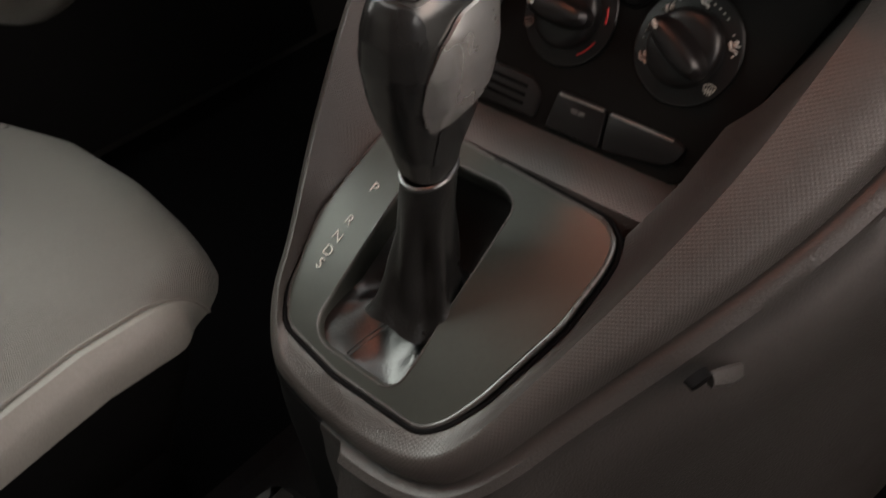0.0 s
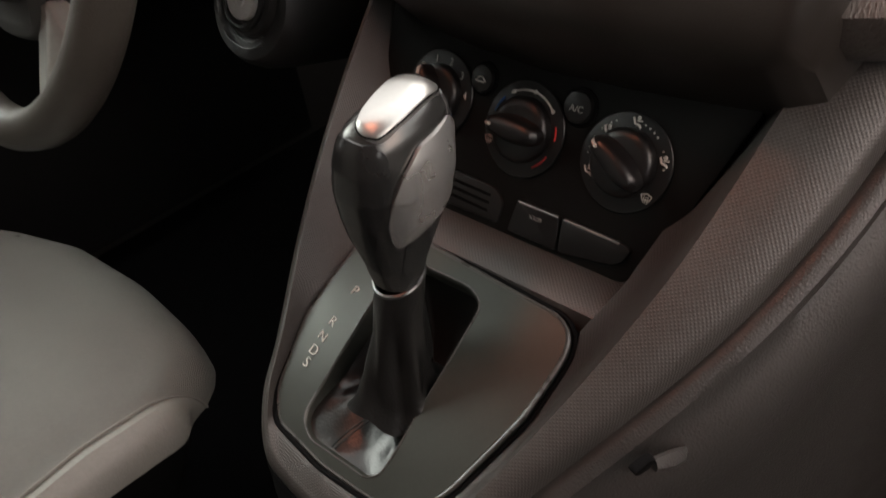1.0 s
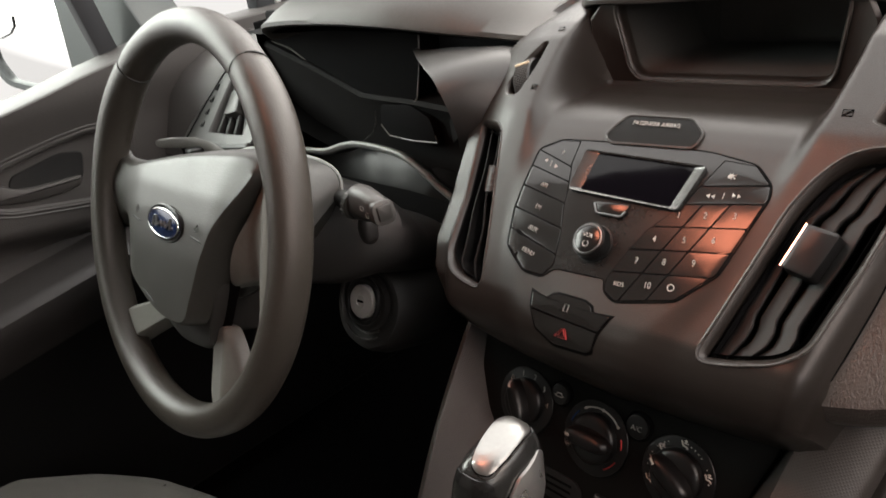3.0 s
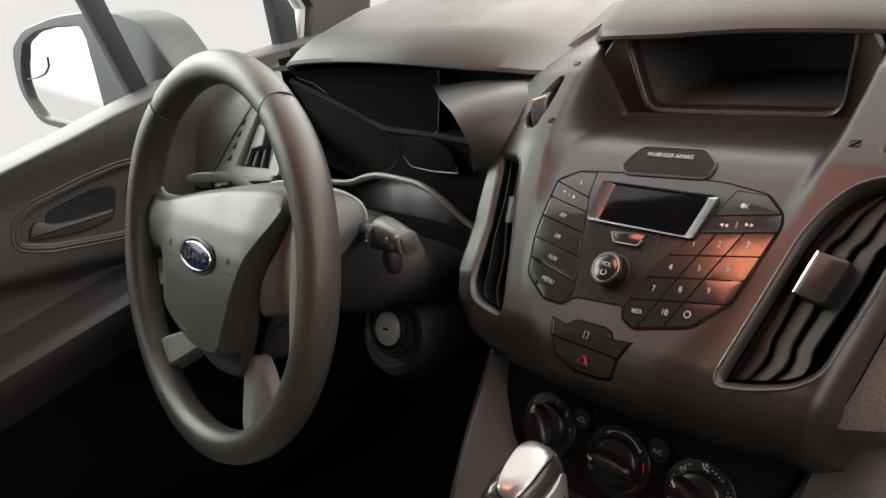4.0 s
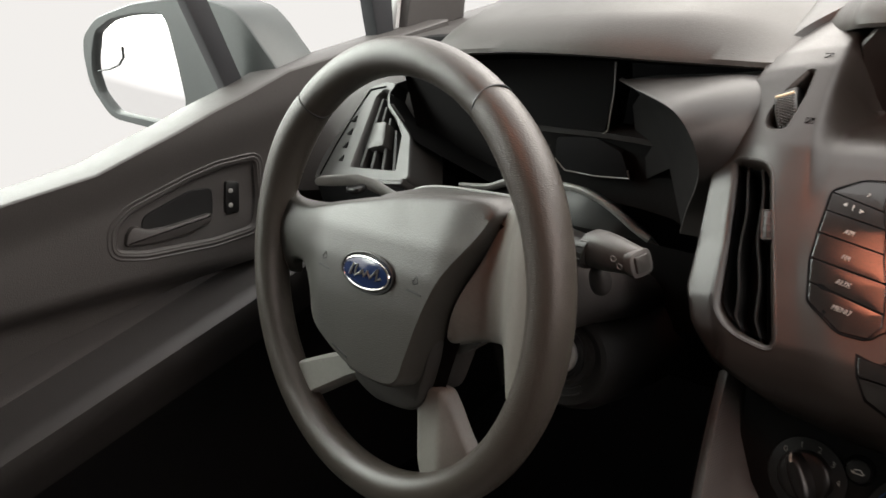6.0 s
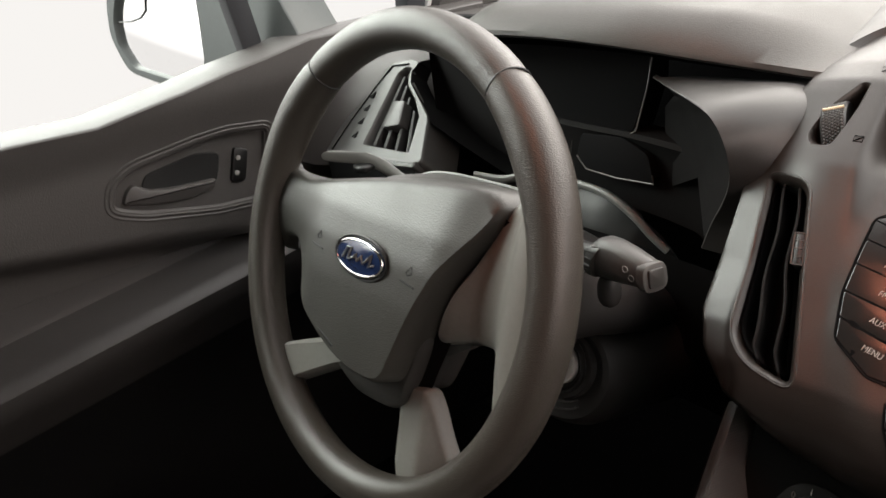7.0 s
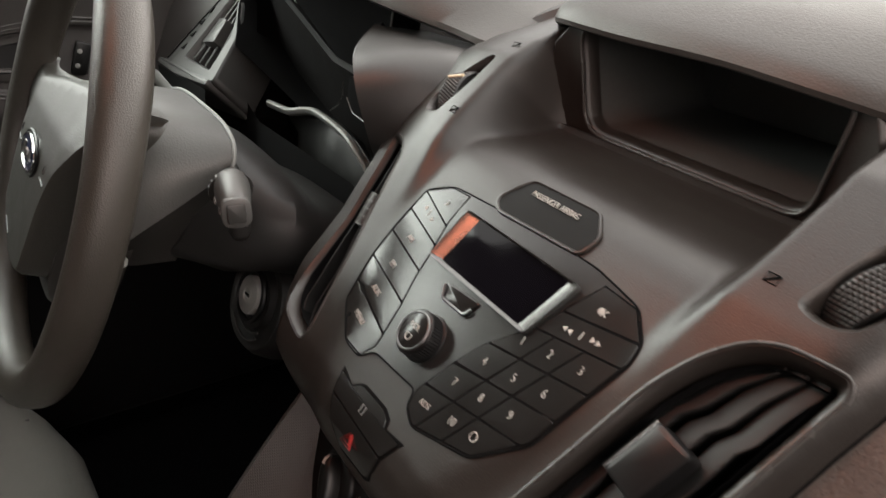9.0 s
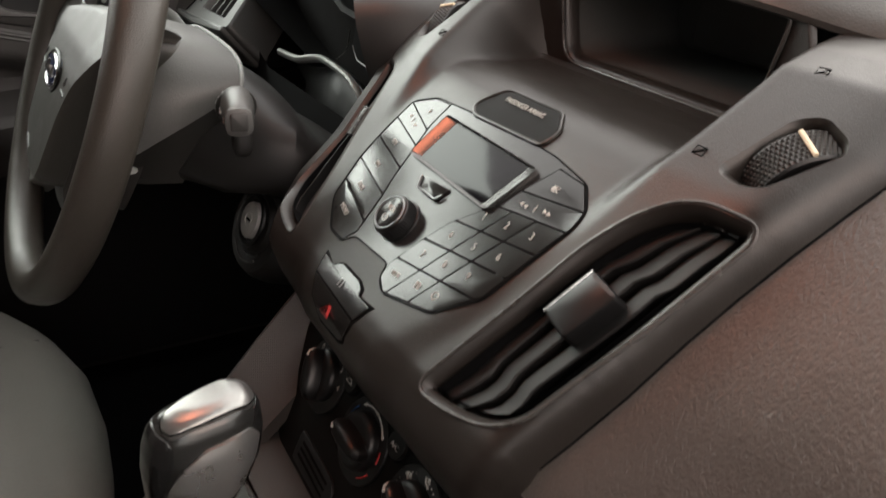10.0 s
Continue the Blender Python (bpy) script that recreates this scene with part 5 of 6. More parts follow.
COLLAR, TOP = V(-0.0030, 0.1905, 0.4605), V(-0.0125, 0.2115, 0.5490)
LEVER = TOP - COLLAR
KX = [(0.0, 0.0120), (0.10, 0.0126), (0.25, 0.0158), (0.42, 0.0198), (0.60, 0.0222), (0.76, 0.0222), (0.88, 0.0207), (0.95, 0.0182), (0.985, 0.0145), (1.0, 0.0090)]
KY = [(0.0, 0.0125), (0.10, 0.0140), (0.25, 0.0195), (0.42, 0.0255), (0.60, 0.0300), (0.76, 0.0310), (0.88, 0.0294), (0.95, 0.0258), (0.985, 0.0210), (1.0, 0.0140)]
KB = [(0.0, 0.0005), (0.07, 0.0030), (0.18, 0.0048), (0.30, 0.0055), (0.52, 0.0046), (0.73, 0.0022), (0.9, 0.0006), (1.0, 0.0)]


def knob_at(t, a, out=0.0):
    """A point of the knob: t up the lever, a round it from the right side."""
    p = 2.6
    c, s = math.cos(a), math.sin(a)
    rx, ry = lerp(KX, t) + out - 0.0012 * smooth(0.3, 0.6, t), lerp(KY, t) + out
    x, y = rx * math.copysign(abs(c) ** (2 / p), c), ry * math.copysign(abs(s) ** (2 / p), s)
    if x < 0:
        x *= lerp([(0.62, 1.0), (0.80, 0.90), (0.92, 0.74), (1.0, 0.60)], t)
    swell = lerp(KB, t) * max(0.0, math.cos(a - radians(-140)))
    return COLLAR + LEVER * t + V(x - 0.75 * swell, y - 0.65 * swell, 0.10 * y * t - 0.02 * x) + V(0, 0.0045 * math.sin(math.pi * t), 0)


part("knob", loft(bmesh.new(), [[knob_at(t, 2 * math.pi * i / 56) for i in range(56)] for t in [k / 40 for k in range(41)]]), M_NECK, shifter, "grey metallic knob body")


def scaled_patch(name, outline, material, out, label="", swell=0.0, round_=0.10):
    """A shell laid on the knob; the outline is in degrees round it and hundredths up it."""
    k = 0.02
    pts = [(a * k, t * k) for a, t in outline]
    ca, ct = sum(p[0] for p in pts) / len(pts), sum(p[1] for p in pts) / len(pts)

    def at(u, v, d):
        r = min(1.0, ((u - ca) / 0.9) ** 2 + ((v - ct) / 0.7) ** 2)
        return knob_at(min(max(v / k / 100, 0), 0.995), radians(u / k), out + swell * (1 - r) + d)
    return part(name, sheet(fillet(pts, round_, 5), [], at, 0.05, wall=0.002, hole_wall=0, lip=0.0010), material, shifter, label)


scaled_patch("rear_panel", [(-51, 92), (-36, 87), (-35, 72), (-47, 61), (-62, 44), (-72, 30), (-80, 26), (-105, 26), (-115, 31), (-124, 45), (-138, 61), (-148, 73), (-146, 87), (-130, 92), (-90, 94)], M_KNOB, 0.0008, "gloss black rear panel")
scaled_patch("front_panel", [(55, 92), (40, 80), (50, 50), (80, 26), (105, 26), (130, 50), (140, 80), (125, 92)], M_KNOB, 0.0008, "gloss black front panel")
for mx in (lambda a: a, lambda a: 180 - a):
    up = [(16, 84), (-4, 83), (-25, 73), (-40, 60), (-51, 44), (-47, 33), (-38, 30), (-22, 33), (2, 38), (30, 47), (50, 62), (55, 75), (38, 84)]
    scaled_patch("side_plate", [(mx(a), t) for a, t in up], M_BRIGHT, 0.0010, "satin silver side plate", 0.0034)
    scaled_patch("neck_insert", [(mx(a), t) for a, t in [(-28, 29), (-38, 4), (14, 4), (28, 38), (-2, 35), (-18, 31)]], M_KNOB, 0.0006, "", 0.0, 0.05)


def cap_at(x, y, d):
    """The knob's top surface over x, y."""
    lo, hi = 0.60, 1.0
    for _ in range(24):
        t = (lo + hi) / 2
        c = COLLAR + LEVER * t + V(0, 0.0045 * math.sin(math.pi * t), 0)
        q = (abs(x - c.x) / lerp(KX, t)) ** 2.6 + (abs(y - c.y) / lerp(KY, t)) ** 2.6
        lo, hi = (t, hi) if q < 1 else (lo, t)
    c = COLLAR + LEVER * lo + V(0, 0.0045 * math.sin(math.pi * lo), 0)
    r = ((x - c.x) / 0.019) ** 2 + ((y - c.y) / 0.026) ** 2
    return V(x, y, c.z + 0.10 * (y - c.y) * lo - 0.02 * (x - c.x) + 0.0012 + 0.0010 * max(0, 1 - r) + d)


CAP = fillet([(-0.0105, 0.1890), (-0.0040, 0.1874), (0.0015, 0.1903), (0.0031, 0.1945), (0.0040, 0.2055), (0.0028, 0.2200), (0.0006, 0.2325), (-0.006, 0.2375), (-0.014, 0.2385), (-0.0195, 0.2350), (-0.0215, 0.2240), (-0.0180, 0.2080), (-0.0140, 0.1965)], 0.004, 4)
part("cap", sheet(CAP, [], cap_at, 0.0022, wall=0.003, lip=0.0010), M_SILVER, shifter, "satin silver cap")
part("cap_joint", tube([cap_at(x, y, -0.0009) for x, y in resample(inset(ccw(CAP), -0.0004), 0.002)], 0.0006, 6, closed=True), M_DEEP, shifter)
part("collar", tube([COLLAR + V(0.0130 * math.cos(a), 0.0138 * math.sin(a), 0.0035 * math.sin(a) - 0.0005) for a in [2 * math.pi * i / 36 for i in range(36)]], 0.0013, 8, closed=True), M_DARKCHROME, shifter, "bright collar ring")
FOOT = V(-0.0030, 0.1760, 0.3930)
rings, n = [], 64
for t in (0.0, 0.06, 0.16, 0.30, 0.45, 0.58, 0.70, 0.80, 0.88, 0.95, 1.0):
    c = COLLAR.lerp(FOOT, t)
    r = lerp([(0.0, 0.0128), (0.1, 0.0136), (0.5, 0.0142), (0.7, 0.0158), (0.85, 0.0175), (1.0, 0.0190)], t)
    fold = smooth(0.02, 0.75, t)
    ring = []
    for i in range(n):
        a = 2 * math.pi * i / n
        w = 0.7 * math.sin(4 * a + 1.0 + 2.0 * t) + 0.5 * math.sin(7 * a - 3 * t) + 0.5 * noise.noise(V(2.5 * math.cos(a), 2.5 * math.sin(a), 4 * t))
        ring.append(c + V((r + 0.0030 * fold * w) * math.cos(a), 1.08 * (r + 0.0030 * fold * w) * math.sin(a), (0.0035 * math.sin(a) - 0.001) * (1 - t) + 0.004 * fold * t * math.sin(3 * a + 1)))
    rings.append(ring)
for k, dr in ((0.004, -0.002), (0.010, -0.008)):     # the hem rolls under
    rings.append([p + V(0, 0, -k) + (FOOT - p).normalized() * -dr * -1 for p in rings[10]])
part("boot_sleeve", loft(bmesh.new(), rings, cap0=False), M_BOOT, shifter, "creased black leather sleeve")
rings = []
open_ring = [(x, y) for x, y in resample(ccw(OPEN), 0.0022)]
for k, h in ((1.06, -0.006), (1.02, -0.0105), (0.90, -0.013), (0.78, -0.017), (0.62, -0.021), (0.45, -0.024), (0.25, -0.026)):
    ring = []
    for i, (x, y) in enumerate(open_ring):
        a = math.atan2(y, x + 0.0155)
        front = smooth(-0.015, -0.05, y)           # leather heaped up at the rear end
        back = smooth(0.0, 0.05, y)                # and sunk away under the heater panel
        w = 0.7 * math.sin(4 * a + 5 * k) + 0.4 * math.sin(7 * a - 6 * k) + 0.8 * noise.noise(V(40 * x, 40 * y, 3 * k))
        amp = 0.0022 * smooth(1.03, 0.85, k)
        ring.append(con(-0.0155 + (x + 0.0155) * k, y * k, h * (1 - 0.55 * front + 0.9 * back) + amp * w))
    rings.append(ring)
part("boot", loft(bmesh.new(), rings, cap0=False), M_BOOT, shifter, "creased leather boot with a double seam")
for dx in (-0.0014, 0.0014):
    part("boot_seam", tube([con(-0.0215 + dx + 0.010 * t, -0.0555 + 0.024 * t, -0.0042 + 0.0015 * math.sin(3 * t)) for t in (0.0, 0.2, 0.4, 0.6, 0.8, 1.0)], 0.0005, 5), M_BLACK, shifter)

# ---- steering wheel ----
wheel = thing("steering_wheel", "dark grey four-spoke steering wheel with an oval badge", "steering wheel")


def wheel_rim():
    R, rows, n = 0.177, [], 120
    bm = bmesh.new()
    rings = []
    for i in range(n):
        a = 2 * math.pi * i / n
        deg = math.degrees(a)
        grip = 1.0
        for c in (36, 144):    # swollen grips at ten and two
            grip += 0.09 * math.exp(-((deg - c) / 16) ** 2)
        for c in (53, 129):    # a nick at the seams
            grip -= 0.05 * math.exp(-((deg - c) / 1.2) ** 2)
        ring = []
        for k in range(20):
            b = 2 * math.pi * k / 20
            r = 0.0163 * grip
            cb, sb = (math.copysign(abs(q) ** 0.86, q) for q in (math.cos(b), math.sin(b)))    # slightly squared section
            ring.append(WHEEL @ V((R + r * 0.94 * cb) * math.cos(a), (R + r * 0.94 * cb) * math.sin(a), 1.02 * r * sb))
        rings.append(ring)
    part("rim", loft(bm, rings, closed=True), M_WHEEL, wheel, "grained dark grey rim")
    for c in (53, 129):
        m = WHEEL @ Matrix.Rotation(radians(c), 4, "Z")
        part("rim_seam", tube([m @ V(R + 0.0162 * math.cos(b), 0.0012 * math.sin(2 * b), 0.0168 * math.sin(b)) for b in [2 * math.pi * k / 24 for k in range(24)]], 0.0008, 6, closed=True), M_BLACK, wheel)


wheel_rim()
# the airbag shield runs out into the left spoke in one skin
PAD = rounded([(-0.169, 0.046), (-0.158, 0.0440), (-0.140, 0.0415), (-0.112, 0.0415), (-0.070, 0.0495), (-0.020, 0.0590), (0.030, 0.0660), (0.075, 0.0695), (0.100, 0.0690), (0.1095, 0.0610), (0.1010, 0.0410), (0.0820, 0.0135), (0.0655, -0.0220), (0.0530, -0.0560), (0.0465, -0.0730), (0.0345, -0.0800), (0.008, -0.0815), (-0.022, -0.0765), (-0.050, -0.0655), (-0.076, -0.0510), (-0.0930, -0.0350), (-0.1010, -0.0190), (-0.1130, -0.0085), (-0.130, -0.0055), (-0.150, -0.0090), (-0.167, -0.0230), (-0.174, 0.020)])
CHIN = fillet([(0.060, -0.02), (0.0600, -0.050), (0.0540, -0.0746), (0.044, -0.098), (0.030, -0.1075), (0.0144, -0.1110), (-0.0172, -0.1130), (-0.0366, -0.1046), (-0.0549, -0.0862), (-0.078, -0.062), (-0.092, -0.045), (-0.06, -0.02)], 0.008, 4)


def pad_lift(x, y):
    top = lerp([(-0.1, 0.019), (-0.02, 0.0175), (0.01, 0.0155), (0.035, 0.0105), (0.05, 0.0045), (0.07, -0.004)], y)
    top -= 0.006 * smooth(0.07, 0.118, x)
    left = smooth(-0.150, -0.060, x)
    arm = 0.001 - 7 * (y - 0.018) ** 2 * (1 - smooth(-0.11, -0.06, x))
    return arm * (1 - left) + top * left


def pad_face(x, y, d):
    return WHEEL @ V(x, y, pad_lift(x, y) + d * (1 - 0.65 * smooth(-0.10, -0.15, x)))


part("airbag_pad", sheet(PAD, [], pad_face, 0.005, wall=0.034, lip=0.0055), M_PAD, wheel, "grained grey airbag cover")
# covers below and behind the pad carry their shade as a darker grey
part("lower_cover", sheet(CHIN, [], lambda x, y, d: WHEEL @ V(x, y, -0.003 - 0.30 * max(0, -y - 0.082) + d), 0.008, wall=0.03, lip=0.005), M_HUB_SHADED, wheel, "lower hub cover, pad grey darkened for shade")
part("groove", skin([[WHEEL @ V(x - 0.010, y + 0.004, -0.0125), WHEEL @ V(x, y, -0.0135), WHEEL @ V(x + 0.016, y - 0.006, -0.0145)] for x, y in ((0.112, 0.058), (0.100, 0.034), (0.084, 0.010), (0.068, -0.024), (0.058, -0.056), (0.050, -0.085))]), M_DEEP, wheel)
part("back_cover", sheet(fillet([(-0.075, 0.040), (-0.05, 0.048), (0.05, 0.048), (0.072, 0.036), (0.066, -0.02), (0.054, -0.060), (0.042, -0.092), (-0.030, -0.098), (-0.055, -0.075), (-0.072, -0.03)], 0.012), [], lambda x, y, d: WHEEL @ V(x, y, -0.026 + d), 0.02, wall=0.03, lip=0.004), M_HUB_SHADED, wheel, "back of the hub, darkened for shade")


def right_arm(x, y, d):
    return WHEEL @ V(x, y, -0.002 + 0.012 * smooth(0.085, 0.165, x) - 0.010 * smooth(0.0, 1.0, math.sin(math.pi * smooth(0.07, 0.16, x))) - 3.5 * (y - 0.015) ** 2 * smooth(0.155, 0.12, x) + d * (1 - 0.55 * smooth(0.125, 0.155, x)))


def low_arm(x, y, d):
    return WHEEL @ V(x, y, -0.007 + 0.007 * smooth(0.10, 0.165, math.hypot(x, y)) + d)


part("spoke", sheet(rounded([(0.1135, 0.0560), (0.1175, 0.0668), (0.1330, 0.0735), (0.1500, 0.0770), (0.1610, 0.0780), (0.170, 0.050), (0.174, 0.010), (0.166, -0.030), (0.1545, -0.0600), (0.1450, -0.0410), (0.1350, -0.0305), (0.1180, -0.0290), (0.0950, -0.0330), (0.0800, -0.0385), (0.0715, -0.0405), (0.0705, -0.0335), (0.0840, -0.0055), (0.0990, 0.0225)]), [], right_arm, 0.005, wall=0.022, lip=0.004), M_SPOKE, wheel, "smooth grey spoke")
part("lower_spoke", sheet(fillet([(-0.050, -0.082), (-0.0983, -0.1000), (-0.118, -0.108), (-0.140, -0.122), (-0.124, -0.1440), (-0.1035, -0.1330), (-0.0500, -0.1010), (-0.034, -0.094)], 0.006), [], low_arm, 0.006, wall=0.022, lip=0.004), M_SPOKE, wheel, "satin grey lower spoke")


def ridged_arm(x, y, d):
    """The spoke breaks along a ridge: a broad front facet and one that falls away beside it."""
    beside = x - (0.0700 + 0.19 * (-y - 0.084))
    return WHEEL @ V(x, y, -0.007 + 0.007 * smooth(0.10, 0.165, math.hypot(x, y)) - 0.55 * max(0.0, beside) + 0.22 * min(0.0, beside) + d)


part("lower_spoke", sheet(fillet([(0.034, -0.094), (0.044, -0.088), (0.0705, -0.0805), (0.080, -0.094), (0.090, -0.110), (0.100, -0.124), (0.096, -0.142), (0.062, -0.162), (0.0500, -0.145), (0.043, -0.122)], 0.004), [], ridged_arm, 0.004, wall=0.012, lip=0.003), M_SPOKE, wheel, "satin grey lower spoke")
BC = WHEEL @ pose(0, 0.003, pad_lift(0, 0.003) + 0.0006)
badge = part("badge", prism(circle(0, 0, 0.0300, 48, 0.0128), BC, -0.004, 0.0026, 0.0010), M_BADGE, wheel, "blue oval badge with a bright border")
part("badge_seat", tube([BC @ V(x, y, 0.0004) for x, y in circle(0, 0, 0.0335, 48, 0.0160)], 0.0012, 6, closed=True), M_BLACK, wheel)
part("badge_border", tube([BC @ V(x, y, 0.0020) for x, y in circle(0, 0, 0.0300, 48, 0.0128)], 0.0011, 8, closed=True), M_CHROME, badge)
part("badge_script", tube([BC @ V(x, y, 0.0030) for x, y in ((-0.020, -0.004), (-0.015, 0.005), (-0.010, 0.006), (-0.013, -0.004), (-0.006, -0.001), (-0.003, 0.002), (-0.001, -0.003), (0.004, 0.002), (0.007, -0.003), (0.012, 0.001), (0.017, 0.006), (0.015, -0.004), (0.021, -0.001))], 0.0011, 6), M_SILVER, badge)
# moulded horn marks and airbag lettering, too worn to read
for x0 in (-0.062, 0.058):
    part("horn_mark", tube([pad_face(x0 + dx, y, 0.0002) for dx, y in ((-0.008, -0.001), (0.008, -0.003))], 0.0008, 5), M_BLACK, wheel)
    part("horn_mark", tube([pad_face(x0 + dx, y, 0.0002) for dx, y in ((-0.003, 0.006), (0.001, 0.011), (0.003, 0.006), (-0.001, 0.004))], 0.0004, 5, closed=True), M_BLACK, wheel)
part("moulded_mark", tube([pad_face(x, y, 0.0002) for x, y in ((-0.040, -0.066), (-0.018, -0.073))], 0.0009, 5), M_BLACK, wheel)

# ---- steering column ----
column = thing("steering_column", "grey steering column shroud with wiper stalk and ignition lock", "steering column")


def ring_at(d, w, h, cy, p=0.55, n=44, cx=0.0, under=0.0):
    """A squared ring round the column; under draws its lower half in."""
    return [WHEEL @ V(cx + w * (1 - under * max(0.0, -math.sin(a)) ** 0.8) * math.copysign(abs(math.cos(a)) ** p, math.cos(a)), cy + h * math.copysign(abs(math.sin(a)) ** p, math.sin(a)), d) for a in [2 * math.pi * i / n for i in range(n)]]


def dome(d, w, yc, top, foot, p=0.62):
    """A section of the upper shroud: a flat dome down to a crease at yc, drawn in below it."""
    up = [(w * math.copysign(abs(math.cos(a)) ** p, math.cos(a)), yc + (top - yc) * abs(math.sin(a)) ** p) for a in [math.pi * i / 32 for i in range(33)]]
    low = [(-w + 0.62 * w * t, yc + (foot - yc) * t ** 0.9) for t in (0.03, 0.12, 0.3, 0.5, 0.7, 0.88, 1.0)]
    return [WHEEL @ V(x, y, d) for x, y in up + low + [(-x, y) for x, y in reversed(low)]]


part("upper_shroud", loft(bmesh.new(), [dome(-0.020, 0.078, -0.050, 0.052, -0.066), dome(-0.026, 0.086, -0.044, 0.060, -0.070), dome(-0.040, 0.0930, -0.028, 0.0665, -0.072), dome(-0.07, 0.0965, 0.006, 0.0690, -0.068), dome(-0.100, 0.0980, 0.040, 0.0695, -0.060)]), M_COLUMN, column, "smooth grey upper shroud with a slanting crease")
# drawn along the top only and paled for the light it catches
part("shroud_trim", tube(dome(-0.1020, 0.0985, 0.040, 0.0700, -0.060)[:33], 0.0018, 8), M_ARCH, column, "trim line over the shroud, paled as if lit")
part("lower_shroud", loft(bmesh.new(), [ring_at(-0.090, 0.078, 0.058, -0.004, 0.7, under=0.35), ring_at(-0.110, 0.094, 0.057, 0.000, 0.66, under=0.1, cx=0.002), ring_at(-0.125, 0.105, 0.055, 0.000, 0.66, cx=0.006), ring_at(-0.150, 0.122, 0.047, 0.002, 0.75, cx=0.010), ring_at(-0.165, 0.124, 0.043, -0.002, 0.78, cx=0.010), ring_at(-0.19, 0.118, 0.036, -0.010, 0.8, cx=0.008), ring_at(-0.26, 0.110, 0.030, -0.02, 0.8, cx=0.004)]), M_SHROUD, column, "dark rounded lower shroud")

# indicator stalk on the far side of the wheel
LEFT = [(-0.5665, 0.2800, 0.6690, 0.0035, 0.0060), (-0.5640, 0.2815, 0.6688, 0.0055, 0.0090), (-0.5550, 0.2890, 0.6672, 0.0066, 0.0104), (-0.5400, 0.3030, 0.6640, 0.0066, 0.0100), (-0.5260, 0.3150, 0.6560, 0.0058, 0.0080), (-0.5126, 0.3227, 0.6450, 0.0052, 0.0062), (-0.4900, 0.3290, 0.6330, 0.0050, 0.0056), (-0.4550, 0.3320, 0.6230, 0.0050, 0.0055)]
rings = []
for x, y, z, a, b in LEFT:
    rings.append([V(x, y, z) + V(0.64, 0.77, 0.0) * (b * math.copysign(abs(math.cos(t)) ** 0.8, math.cos(t))) + V(0.15, -0.15, 0.97) * (a * math.copysign(abs(math.sin(t)) ** 0.8, math.sin(t))) for t in [2 * math.pi * i / 24 for i in range(24)]])
# window light is put into the pale body, shade into the black piece below
left_stalk = part("indicator_stalk", loft(bmesh.new(), rings), M_ARCH, column, "grey indicator stalk, paled for window light, underside blackened for shade")
part("underside", blob(bmesh.new(), -0.540, 0.304, 0.6545, 0.012, 0.010, 0.005, 2.6, 18, 8), M_BLACK, left_stalk)


